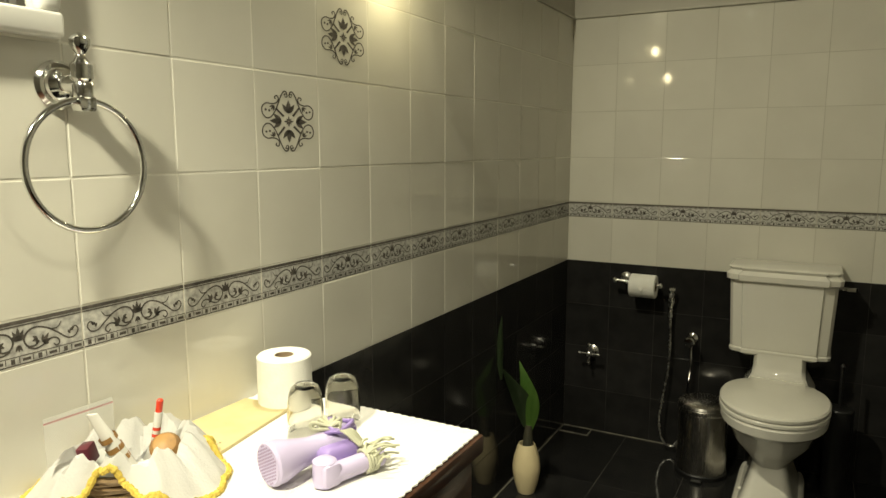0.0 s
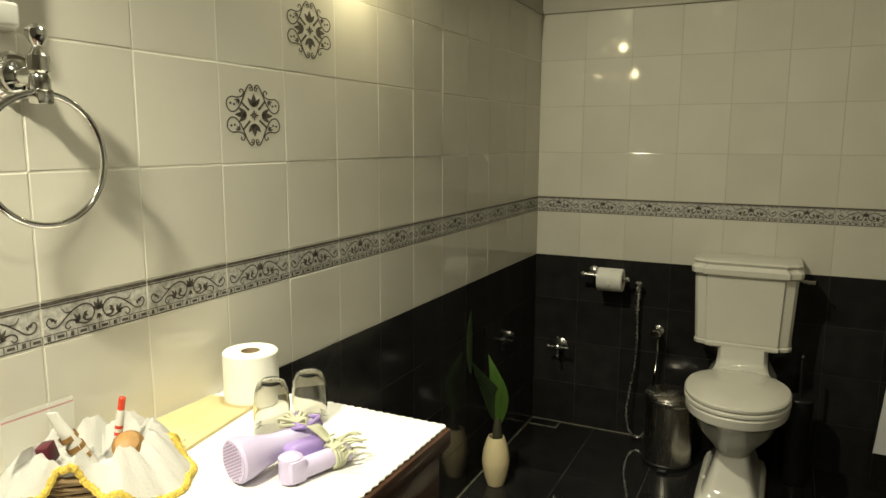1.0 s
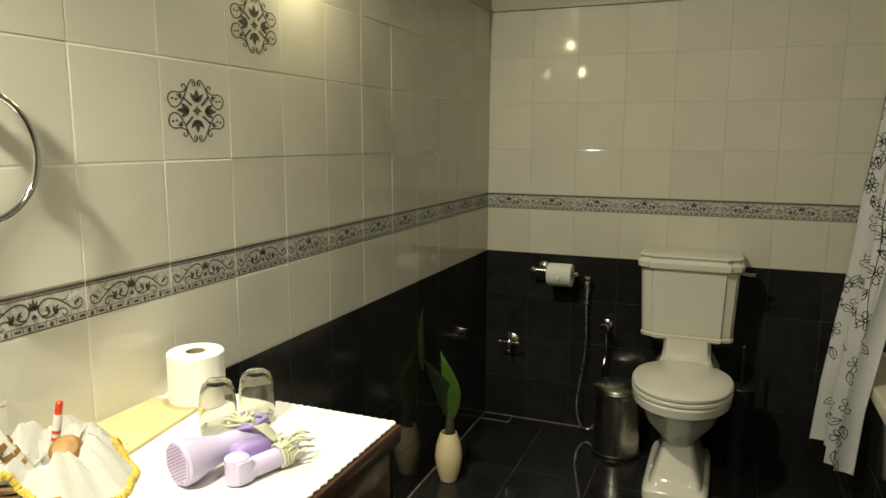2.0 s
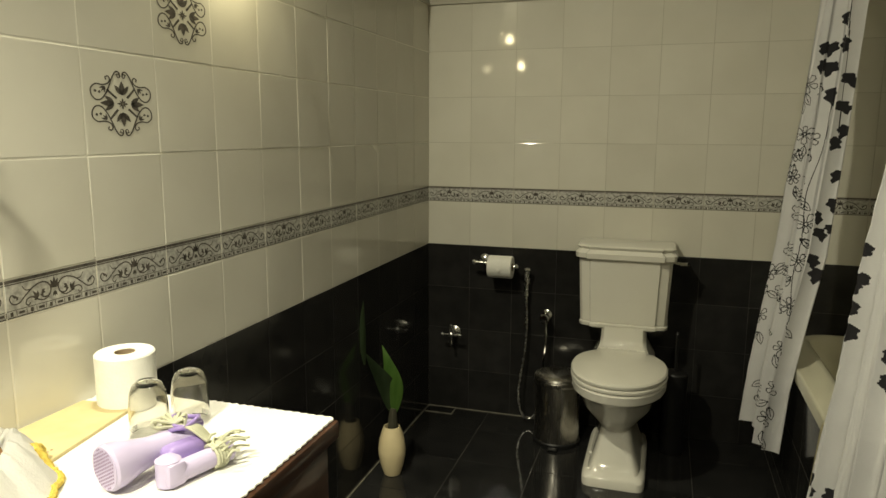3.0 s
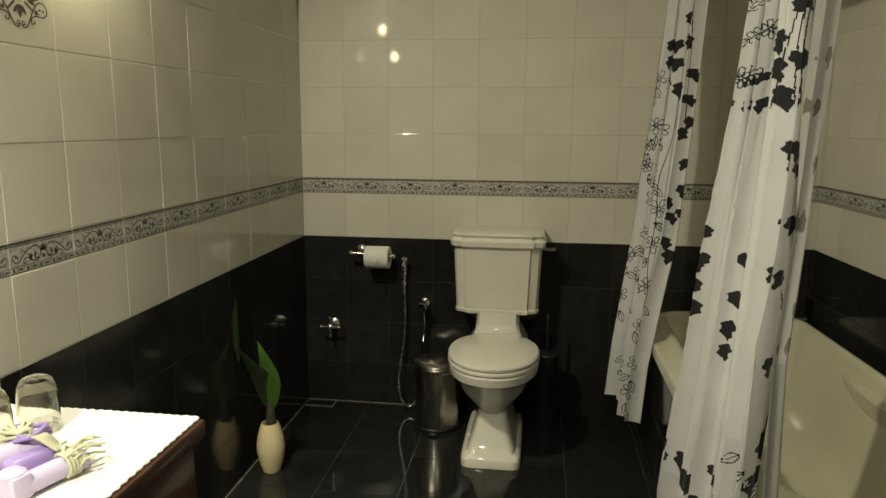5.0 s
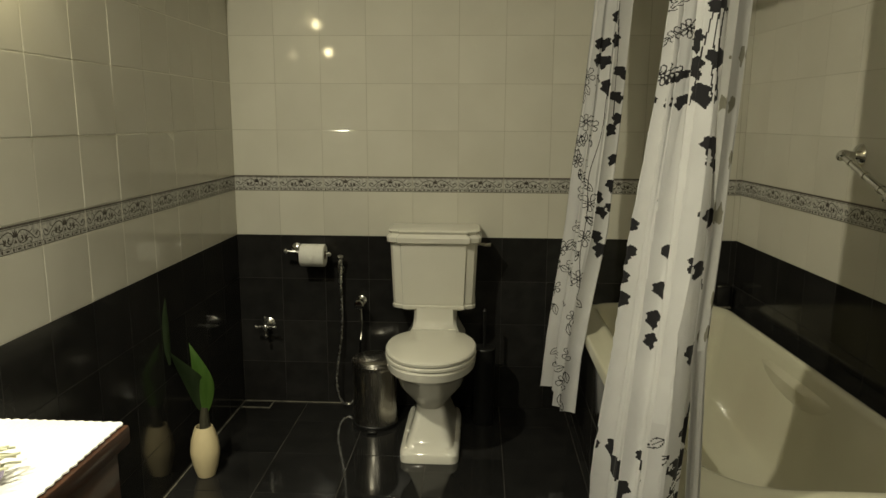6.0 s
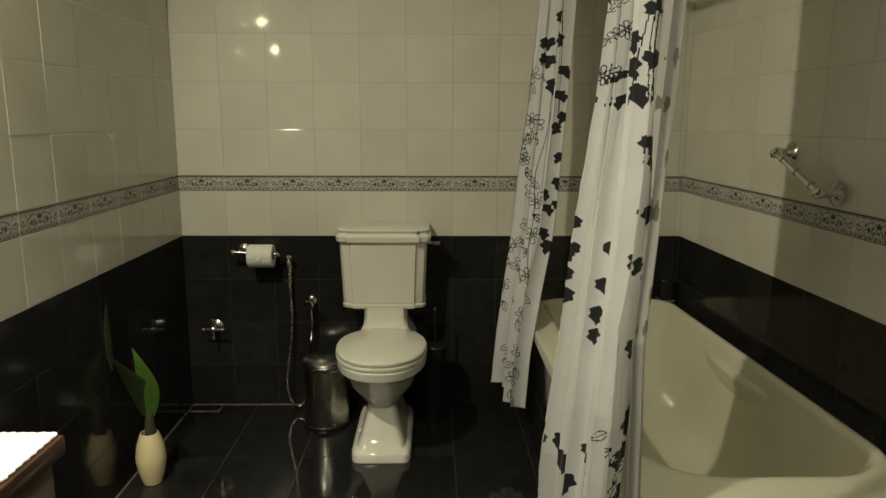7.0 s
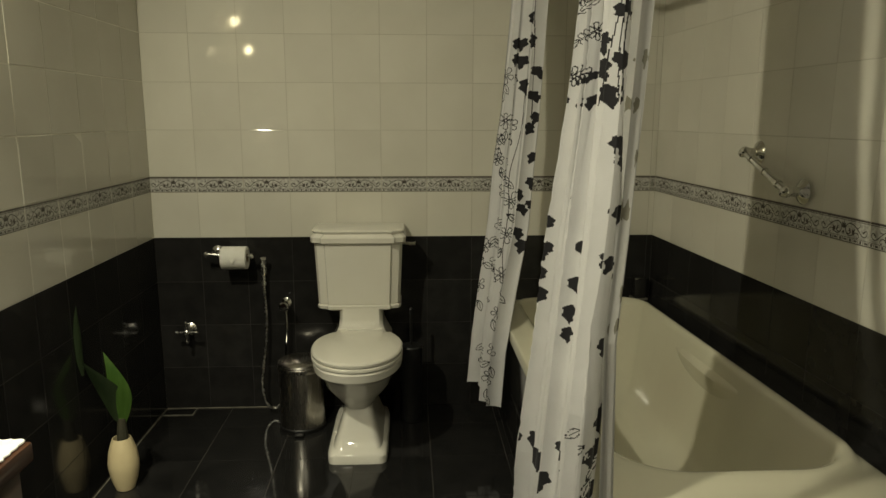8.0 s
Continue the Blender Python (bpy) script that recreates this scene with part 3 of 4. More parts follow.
def drape(name, edges, z_top, z_bottom, width, folds, depth, print_rule, label, step=0.0024, flare=0.6, pleat=0.0, seed=1, mats=(CURTAIN, INK), hem=None):
    """Pleated cloth; edges: height, x and y of one edge, x and y of the other, from the top down. print_rule(u, v) says where it is printed."""
    rng = random.Random(seed)
    nu, nv = int(width / step), int((z_top - z_bottom) / step)
    u = np.linspace(0, 1, nu + 1)
    v = np.linspace(0, 1, nv + 1)
    U, V = np.meshgrid(u, v)
    level = z_top + (z_bottom - z_top) * V
    heights = [e[0] for e in edges][::-1]
    x0, y0, x1, y1 = (np.interp(level, heights, [e[k] for e in edges][::-1]) for k in (1, 2, 3, 4))
    phase = [rng.uniform(0, 6.28) for _ in range(4)]
    wob = U + 0.018 * np.sin(6.28 * (1.3 * U + 0.6 * V) + phase[0]) + 0.02 * V * np.sin(6.28 * 2.1 * U + phase[1])
    fold = np.sin(6.28 * folds * wob + phase[2]) + 0.35 * np.sin(6.28 * folds * 2.3 * wob + 2.2 * V + phase[3]) * (0.4 + 0.6 * V)
    amp = depth * (0.75 + flare * V)
    fold = fold + pleat / depth * (np.abs(np.sin(3.14159 * folds * 2.6 * wob + 1.2 * V + phase[1])) ** 0.7 - 0.6) / (0.75 + flare * V)
    X, Y = x0 + (x1 - x0) * U, y0 + (y1 - y0) * U
    dx, dy = x1 - x0, y1 - y0
    d = np.hypot(dx, dy)
    back = 0.35 * np.sin(2 * 6.28 * folds * wob + 2 * phase[2]) * amp
    X, Y = X - dy / d * fold * amp + dx / d * back, Y + dx / d * fold * amp + dy / d * back
    zb = z_bottom if hem is None else z_bottom + hem(U)
    Z = z_top + (zb - z_top) * V
    Z += 0.004 * np.sin(6.28 * 3 * U) * V
    verts = np.stack([X, Y, Z], -1).reshape(-1, 3)
    i = np.arange((nu + 1) * (nv + 1)).reshape(nv + 1, nu + 1)
    faces = np.stack([i[:-1, :-1], i[:-1, 1:], i[1:, 1:], i[1:, :-1]], -1).reshape(-1, 4)
    vc = (V[:-1, :-1] + V[1:, 1:]) / 2 * (z_top - z_bottom)
    across = X * 0.97 - Y * 0.24
    across = across - across.min(axis=1, keepdims=True) + 0.012 * np.sin(9 * U)
    uc = (across[:-1, :-1] + across[1:, 1:]) / 2
    inked = print_rule(uc, vc, 1.0).reshape(-1)
    me = bpy.data.meshes.new(name)
    me.from_pydata(verts.tolist(), [], faces.tolist())
    for m in mats:
        me.materials.append(m)
    me.polygons.foreach_set("material_index", inked.astype(np.int32))
    me.polygons.foreach_set("use_smooth", np.ones(len(faces), bool))
    me.update()
    return me


FAR_EDGES = [(1.93, 1.566, -0.138, 1.634, -0.322), (1.75, 1.544, -0.194, 1.635, -0.336), (1.34, 1.501, -0.251, 1.611, -0.369), (1.11, 1.468, -0.273, 1.589, -0.407), (0.90, 1.450, -0.294, 1.571, -0.436), (0.66, 1.421, -0.314, 1.525, -0.466), (0.42, 1.392, -0.334, 1.486, -0.486), (0.19, 1.373, -0.344, 1.471, -0.486)]
NEAR_EDGES = [(1.93, 1.602, -1.122, 1.626, -1.448), (1.60, 1.599, -1.124, 1.615, -1.476), (1.35, 1.572, -1.127, 1.598, -1.523), (1.03, 1.524, -1.133, 1.558, -1.617), (0.68, 1.488, -1.159, 1.502, -1.731), (0.40, 1.448, -1.190, 1.476, -1.770), (0.12, 1.437, -1.190, 1.468, -1.780)]
LINER_EDGES = [(1.93, 1.609, -1.500, 1.649, -1.520), (1.57, 1.609, -1.520, 1.649, -1.540), (1.34, 1.584, -1.570, 1.620, -1.590), (1.10, 1.557, -1.670, 1.567, -1.690), (0.89, 1.510, -1.770, 1.517, -1.790), (0.54, 1.508, -1.800, 1.515, -1.820)]


def spray(rng, x0, x1, y0, y1, count, size):
    """Leaves in loose clusters down a stem."""
    out = []
    for k in range(count):
        y = y0 + (y1 - y0) * (k + rng.uniform(-0.2, 0.2)) / count
        x = x0 + (x1 - x0) * (0.5 + 0.35 * math.sin(k * 2.4) + rng.uniform(-0.15, 0.15))
        a = rng.choice((1, 1, -1)) * math.pi / 2 + rng.uniform(-0.6, 0.6)
        l = size * rng.uniform(0.8, 1.2)
        out.append((x, y, a, l, l * rng.uniform(0.5, 0.72), 0.13))
    return out


def flower_lines(rng, x, y, s):
    """A line-drawn blossom on a crooked twig."""
    out = []
    n = rng.choice((5, 6))
    a0 = rng.uniform(0, 6)
    for k in range(n):
        a = a0 + 6.28 * k / n
        r = s * rng.uniform(0.8, 1.15)
        out.append([(x + r * f * math.cos(a + w), y + r * f * math.sin(a + w)) for f, w in ((0.15, 0), (0.6, -0.42), (0.95, -0.28), (1.05, 0.0), (0.93, 0.3), (0.6, 0.42), (0.15, 0))])
    out.append([(x + s * 0.2 * math.cos(k), y + s * 0.2 * math.sin(k)) for k in range(8)])
    return out


def leaf_lines(x, y, a, l, w):
    side = lambda k: [(x + l * t * math.cos(a) - k * w / 2 * math.sin(math.pi * t) * math.sin(a), y + l * t * math.sin(a) + k * w / 2 * math.sin(math.pi * t) * math.cos(a)) for t in [i / 8 for i in range(9)]]
    return [side(1), side(-1), side(0)[:7]]


def curtain_far():
    rng = random.Random(11)
    leaves = []
    for x, y, size in ((0.052, 0.33, 0.9), (0.072, 0.40, 1.0), (0.084, 0.49, 1.1), (0.089, 0.23, 1.0), (0.110, 0.32, 1.1), (0.134, 0.44, 1.0), (0.130, 0.53, 0.9), (0.150, 0.61, 0.9), (0.141, 0.65, 0.8), (0.160, 0.76, 0.8), (0.158, 0.86, 0.9), (0.130, 0.90, 0.9), (0.139, 0.96, 0.9), (0.160, 0.94, 0.6), (0.136, 1.05, 0.9), (0.155, 1.10, 1.0)):
        l = 0.060 * size
        leaves.append((x, y - l / 2, math.pi / 2 + rng.uniform(-0.4, 0.4), l, l * rng.uniform(0.6, 0.85), 0.25))
    lines = []
    for x, y in ((0.013, 0.46), (0.034, 0.64), (0.010, 0.72), (0.027, 0.80), (0.075, 0.93), (0.074, 1.06), (0.075, 1.22), (0.081, 1.37), (0.004, 1.16), (0.004, 1.32), (0.090, 1.52), (0.083, 1.63)):
        lines += flower_lines(rng, x, y, rng.uniform(0.026, 0.036))
        for k in range(2):
            lines += leaf_lines(x + rng.uniform(-0.02, 0.02), y + rng.uniform(0.02, 0.07), rng.uniform(0.4, 2.6), 0.05, 0.024)
    lines += [[(0.078 + 0.014 * math.sin(5.1 * t) + 0.005 * math.sin(21 * t), t) for t in np.linspace(0.1, 1.70, 90)]]
    stems = [[(0.11 + 0.03 * t, 0.1 + 0.5 * t + 0.03 * math.sin(9 * t)) for t in np.linspace(0, 1, 24)]]
    rule = lambda u, v, g: leaf_hits(u, v, leaves, g) | line_hits(u, v, lines, 0.0015, g) | line_hits(u, v, stems, 0.0017, g)
    return drape("curtain_panel", FAR_EDGES, 1.93, 0.19, 0.74, 2.4, 0.024, rule, "", seed=5, flare=0.15, pleat=0.012,
                 hem=lambda U: np.where(U < 0.42, 0.055, 0.0))


def curtain_near():
    rng = random.Random(23)
    leaves = []
    for x, y, size in ((0.004, 0.56, 0.5), (0.051, 0.51, 0.7), (0.058, 0.57, 0.8), (0.084, 0.44, 1.1), (0.086, 0.50, 1.1), (0.107, 0.56, 1.2), (0.113, 0.37, 0.9), (0.127, 0.48, 0.8), (0.146, 0.67, 0.9), (0.151, 0.71, 0.7), (0.013, 0.89, 0.8), (0.017, 0.96, 0.8), (0.006, 0.98, 0.9), (0.008, 1.03, 0.9), (0.011, 1.09, 1.0), (0.087, 0.92, 0.7), (0.088, 1.01, 0.8), (0.084, 1.08, 0.9), (0.086, 1.13, 0.8), (0.159, 0.82, 0.9), (0.161, 0.92, 0.8), (0.161, 1.09, 0.8), (0.180, 1.25, 1.1), (0.187, 1.31, 1.0), (0.190, 1.40, 0.9), (0.107, 1.40, 0.7), (0.076, 1.49, 1.1), (0.159, 1.52, 0.7), (0.006, 1.49, 0.7)):
        l = 0.053 * size
        leaves.append((x, y - l / 2, math.pi / 2 + rng.uniform(-0.35, 0.35), l, l * rng.uniform(0.65, 0.9), 0.25))
    lines = []
    for k in range(4):
        lines += flower_lines(rng, 0.030 + rng.uniform(-0.012, 0.015), 0.20 + 0.10 * k, 0.024)
    for k in range(9):
        if k % 2:
            lines += leaf_lines(0.03 + rng.uniform(-0.02, 0.03), 0.18 + 0.045 * k, rng.uniform(0, 6), 0.038, 0.018)
        lines += leaf_lines(0.165 + rng.uniform(-0.015, 0.015), 1.28 + 0.04 * k, rng.uniform(0, 6), 0.042, 0.02)
    stems = [[(0.10 + 0.02 * math.sin(7 * t), t) for t in np.linspace(0, 0.58, 20)], [(0.135 + 0.014 * math.sin(11 * t), t) for t in np.linspace(0.2, 0.57, 16)],
             [(0.18 + 0.012 * math.sin(13 * t) + 0.03 * (t - 0.9), t) for t in np.linspace(0.92, 1.22, 14)], [(0.195 + 0.012 * math.sin(15 * t), t) for t in np.linspace(1.3, 1.6, 14)]]
    rule = lambda u, v, g: leaf_hits(u, v, leaves, g) | line_hits(u, v, lines, 0.0013, g) | line_hits(u, v, stems, 0.0017, g)
    return drape("curtain_panel", NEAR_EDGES, 1.93, 0.12, 1.25, 4.6, 0.034, rule, "", seed=8, flare=-0.25, pleat=0.030)


def liner():
    rng = random.Random(31)
    leaves = spray(rng, 0.008, 0.028, 0.35, 1.15, 7, 0.042)
    rule = lambda u, v, g: leaf_hits(u, v, leaves, g)
    return drape("liner", LINER_EDGES, 1.93, 0.54, 0.2, 1.0, 0.008, rule, "", seed=3, mats=(LINER, LINERINK))


def hang(name, mesh, label, group="shower curtains"):
    c = empty(name, 1.6, 0, 0, label, "shower curtain", group)
    c.matrix_basis = Matrix()
    ob = new(mesh.name, mesh)
    ob.parent = c
    return c


far_curtain = hang("shower_curtain", curtain_far(), "white shower curtain with black leaves and line-drawn flowers, gathered")
near_curtain = hang("shower_curtain", curtain_near(), "white shower curtain with black leaf print, hanging outside the bathtub")
ob = new("liner", liner())
ob.parent = tagged(near_curtain)
tagged(ob, "sheer greyish liner edge")

rail = empty("curtain_rail", 1.62, -0.95, 1.95, "chrome curtain rail over the bathtub", "curtain rail")
part("rod", sweep([(0, 0.94, 0), (0, -2.9, 0)], 0.0125, 16), CHROME, rail)
part("flange", lathe([(0.03, 0), (0.03, 0.006), (0.016, 0.012)], 24, pose(0, 0.95, 0, 90, 0, 0)), CHROME, rail)
for c, ya, yb, k in ((far_curtain, -0.09, -0.33, 6), (near_curtain, -1.19, -1.49, 8)):
    for i in range(k):
        y = ya + (yb - ya) * (i + 0.5) / k
        part("curtain_ring", sweep([(1.62 + 0.022 * math.cos(a), y, 1.945 + 0.024 * math.sin(a)) for a in [6.283 * j / 16 for j in range(16)]], 0.002, 6, closed=True), CHROME, c)


# ---- bath mat over the rim ----
mat_thing = empty("bath_mat", 1.51, -1.13, 0.505, "cream towelling bath mat hung over the bathtub rim", "bath mat")
path = [(0.09, 0.012), (0.03, 0.013), (0.0, 0.012), (-0.011, 0.006), (-0.016, -0.02), (-0.022, -0.10), (-0.03, -0.20), (-0.036, -0.27)]
rows = []
for i in range(15):
    y = 0.16 - 0.32 * i / 14
    rows.append([Vector((x + 0.006 * math.sin(i * 0.9) * (k / 7), y, z)) for k, (x, z) in enumerate(path)])
b = loft(rows, False, False, closed=False)
bmesh.ops.solidify(b, geom=list(b.faces), thickness=0.006)
part("towelling", b, MAT, mat_thing)

# ---- vanity counter ----
counter = empty("vanity_counter", 0.25, -2.9, 0, "dark reddish wooden vanity counter against the tiled wall", "vanity")
part("top", box(-0.248, 0.25, -0.9, 0.925, 0.765, 0.80, 0.006), WOOD, counter)
part("apron", box(0.20, 0.235, -0.88, 0.905, 0.60, 0.765, 0.003), WOOD, counter)
part("end_panel", box(-0.245, 0.2, 0.875, 0.905, 0.0, 0.765, 0.003), WOOD, counter)
for y in (-0.88, -0.3, 0.28):
    d = part("door", box(0.2, 0.222, y + 0.005, y + 0.57, 0.08, 0.595, 0.004), WOOD, counter)
    part("knob", lathe([(0.006, 0), (0.006, 0.012), (0.013, 0.018), (0.011, 0.026)], 16, pose(0.222, y + 0.06, 0.45, 0, 90, 0)), CHROME, d)

# white runner with a picot edge
b = bmesh.new()
rng = random.Random(2)
edge = []
x0, x1, y0, y1 = 0.006, 0.488, -2.56, -1.984
for i in range(60):
    edge.append((x0 + (x1 - x0) * i / 60, y1))
for i in range(60):
    edge.append((x1, y1 + (y0 - y1) * i / 60))
for i in range(60):
    edge.append((x1 + (x0 - x1) * i / 60, y0))
for i in range(60):
    edge.append((x0, y0 + (y1 - y0) * i / 60))
cx, cy = 0.25, -2.27
def edge_loop(s, z):
    out = []
    for k, (x, y) in enumerate(edge):
        f = s * (1 + (0.010 if k % 2 else -0.004) * (1 if s > 0.98 else 0)) + (rng.uniform(-0.003, 0.003) if s > 0.98 else 0)
        out.append(Vector((cx + (x - cx) * f, cy + (y - cy) * f, z + (0.002 * noise.noise((x * 9, y * 9, s * 4)) if z > 0.803 else 0))))
    return out
runner = empty("table_runner", 0, 0, 0, "white towelling runner with picot edge on the counter", "runner")
part("cloth", loft([edge_loop(1.0, 0.8012), edge_loop(1.003, 0.8035), edge_loop(0.985, 0.8065), edge_loop(0.7, 0.807), edge_loop(0.35, 0.807), edge_loop(0.02, 0.807)]), TOWEL, runner)
picots = [p + Vector((0, 0, 0.002)) for p in edge_loop(1.006, 0.8012)]
part("edging", sweep(picots, 0.0022, 6, closed=True), TOWEL, runner, "knotted white picot edging")
TOP = 0.807

# toilet roll standing on the counter
def roll_mesh(r, h, core):
    return lathe([(core, 0.001), (r - 0.003, 0.0), (r, 0.003), (r, h - 0.003), (r - 0.003, h), (core, h - 0.001)], 48, cap0=False, cap1=False)


roll = empty("toilet_roll", 0.088, -2.038, TOP, "white toilet roll standing on the runner", "toilet roll", "toilet rolls")
part("paper", roll_mesh(0.0535, 0.10, 0.019), PAPER, roll)
part("core", lathe([(0.019, 0.002), (0.019, 0.098), (0.0175, 0.098), (0.0175, 0.002)], 32, cap0=False, cap1=False), CARD, roll, "brown cardboard core")

# paper bag lying flat
bag = empty("paper_bag", 0.10, -2.165, TOP, "yellow paper laundry bag lying flat on the runner", "paper bag", rz=0)
outline = [(-0.092, 0.098), (0.023, 0.113), (0.060, -0.135), (-0.03, -0.155), (-0.092, -0.055)]
b = loft([[Vector((x * s, y * s, z)) for x, y in outline] for s, z in ((1.0, 0.0), (1.0, 0.003), (0.96, 0.0055))])
part("sheet", b, KRAFT, bag)
b = bmesh.new()
for k in range(5):
    ribbon(b, [(0.028, -0.085 - 0.008 * k), (0.031, -0.090 - 0.008 * k)], 0.004, z=0.0062)
part("printed_bars", b, CARD, bag)

# two upturned glasses
def tumbler(x, y, label):
    g = empty("drinking_glass", x, y, TOP, label, "glass", "upturned glasses")
    part("vessel", lathe([(0.031, 0.0), (0.0325, 0.001), (0.0325, 0.012), (0.032, 0.05), (0.029, 0.075), (0.024, 0.088), (0.016, 0.094), (0.001, 0.094),
                          (0.001, 0.084), (0.014, 0.084), (0.022, 0.078), (0.0265, 0.070), (0.0295, 0.05), (0.0305, 0.012)], 40, cap0=False, cap1=False), GLASS, g)
    return g


tumbler(0.226, -2.142, "clear drinking glass upturned beside the hair dryer")
tumbler(0.257, -2.074, "clear drinking glass upturned behind the other")

# lavender hair dryer lying folded
dryer = empty("hair_dryer", 0.345, -2.262, TOP, "lavender plastic hair dryer lying folded with a pale ribbon", "hair dryer", rz=72)
dryer.matrix_basis = dryer.matrix_basis @ Matrix.Scale(0.92, 4)
axis = pose(0.0, 0.02, 0.040, 0, 90, 0)
part("barrel", lathe([(0.034, -0.078), (0.038, -0.074), (0.037, -0.058), (0.029, -0.032), (0.0225, 0.0), (0.024, 0.03), (0.027, 0.055), (0.027, 0.075), (0.020, 0.086), (0.006, 0.09)], 36, axis), LAVENDER, dryer)
grille = part("inlet_grille", lathe([(0.0345, -0.0795), (0.0345, -0.076)], 36, axis), LAVENDER, dryer, "perforated lavender inlet grille")
b = bmesh.new()
for i in range(-5, 6):
    for j in range(-5, 6):
        y, z = i * 0.0058 + (j % 2) * 0.0029, j * 0.0052
        if y * y + z * z < 0.031 ** 2:
            lathe([(0.0017, -0.0805), (0.0017, -0.0798)], 6, axis @ pose(y, z, 0), bm=b)
part("perforation", b, material("dull_purple", (0.30, 0.22, 0.36), 0.5), grille)["kind"] = "stuff"
part("handle", loft([[Vector(p) for p in ((x, -0.045 + 0.018 * math.cos(a) * s, 0.020 + 0.017 * math.sin(a) * s) for a in [6.283 * k / 20 for k in range(20)])]
                     for x, s in ((-0.01, 0.6), (-0.006, 0.95), (0.02, 1.0), (0.07, 0.98), (0.10, 1.02), (0.106, 0.7))]), LAVENDER, dryer)
part("hinge", lathe([(0.014, -0.024), (0.020, -0.020), (0.020, 0.020), (0.014, 0.024)], 24, pose(-0.008, -0.038, 0.024, 0, 0, 0)), LAVENDER, dryer)
part("collar", box(-0.022, 0.012, -0.062, -0.022, 0.003, 0.044, 0.008), LAVENDER, dryer)
b = bmesh.new()
rng = random.Random(9)
for k in range(26):
    a = rng.uniform(0, 6.28)
    p0 = Vector((0.075 + rng.uniform(-0.015, 0.015), -0.045 + 0.021 * math.cos(a), 0.020 + 0.019 * max(-0.8, math.sin(a))))
    p1 = p0 + Vector((rng.uniform(0.01, 0.06), rng.uniform(-0.035, 0.035), rng.uniform(-0.006, 0.018)))
    p1.z = max(p1.z, 0.004)
    sweep(smooth_path([p0, (p0 + p1) / 2 + Vector((0, 0, 0.008)), p1], 4), 0.0022, 6, bm=b)
for k in range(4):
    sweep([(0.066 + 0.006 * k, -0.045 + 0.0205 * math.cos(a), 0.021 + 0.0195 * math.sin(a)) for a in [6.283 * j / 20 for j in range(20)]], 0.003, 6, bm=b, closed=True)
part("ribbon", b, cloth("pale_ribbon", (0.66, 0.66, 0.50), 0.3), dryer, "pale raffia ribbon tied round the handle")["kind"] = "stuff"

VIOLET = material("violet_plastic", (0.30, 0.22, 0.50), 0.3, second=(0.27, 0.19, 0.46), scale=9.0)
part("folded_grip", box(0.000, 0.075, -0.030, 0.010, 0.012, 0.050, 0.012, 3), VIOLET, dryer, "deep violet folding grip")
for k in range(3):
    a0 = 0.7 * k
    part("cord", sweep([(0.060 + (0.028 - 0.003 * k) * math.cos(a + a0), 0.014 + 0.022 * math.sin(a + a0), 0.064 + 0.005 * k + 0.004 * math.sin(2 * a)) for a in [6.283 * j / 28 for j in range(28)]], 0.0033, 8, closed=True), VIOLET, dryer)
b = bmesh.new()
rng = random.Random(12)
for k in range(9):
    a = radians(-60 + 26 * k + rng.uniform(-8, 8))
    r = rng.uniform(0.016, 0.026)
    tip = Vector((0.035 + r * math.cos(a), 0.016 + r * math.sin(a), 0.070 + rng.uniform(-0.006, 0.006)))
    sweep(smooth_path([(0.040, 0.012, 0.074), tip + Vector((0, 0, 0.012)), tip, (0.040, 0.010, 0.070)], 5), 0.0028, 6, bm=b)
for k in range(5):
    sweep(smooth_path([(0.040, 0.010, 0.072), (0.050 + 0.004 * k, -0.012, 0.068), (0.066 + 0.004 * k, -0.036 + 0.004 * k, 0.046)], 6), 0.0026, 6, bm=b)
part("bow", b, bpy.data.materials["pale_ribbon"], dryer, "pale raffia bow tied over the barrel")["kind"] = "stuff"

# ---- amenity basket ----
basket = empty("amenity_basket", 0.112, -2.405, TOP, "small wicker basket lined with a white cloth edged in yellow lace", "basket")
def ring3(z, a, b, wob=0.0, ph=0.0, n=48):
    return [Vector((a * math.cos(t), b * math.sin(t), z + wob * math.sin(5 * t + ph))) for t in [6.283 * k / n for k in range(n)]]
part("wicker", loft([ring3(0.0, 0.055, 0.065), ring3(0.02, 0.066, 0.076), ring3(0.045, 0.074, 0.086), ring3(0.045, 0.069, 0.081), ring3(0.012, 0.056, 0.066), ring3(0.008, 0.02, 0.03)]), WICKER, basket)
for k in range(6):
    part("weave", sweep(ring3(0.005 + 0.0075 * k, 0.061 + 0.003 * k, 0.071 + 0.003 * k, 0.0018, k * 3.1), 0.0042, 6, closed=True), WICKER, basket)
FLAPS = (radians(12), radians(-128), radians(112))
def napkin(s, z):
    out = []
    for k in range(96):
        t = 6.283 * k / 96
        fl = max(max(0.0, math.cos(min(abs((t - f + math.pi) % (2 * math.pi) - math.pi) * 1.5, math.pi / 2))) for f in FLAPS)
        r = 0.072 * (s if s <= 1 else 1 + (s - 1) * (0.22 + 1.5 * fl)) * (1 + 0.03 * math.sin(11 * t))
        drop = 0 if s <= 1 else (s - 1) * 0.105 * fl
        out.append(Vector((r * math.cos(t), r * 1.1 * math.sin(t), max(0.0035, z - drop + 0.009 * math.sin(9 * t + 3 * s) + 0.004 * math.sin(23 * t + 7 * s)))))
    return out
b = loft([napkin(0.3, 0.018), napkin(0.7, 0.028), napkin(0.92, 0.052), napkin(1.02, 0.068), napkin(1.12, 0.072), napkin(1.3, 0.066), napkin(1.45, 0.058), napkin(1.55, 0.053)], cap1=False)
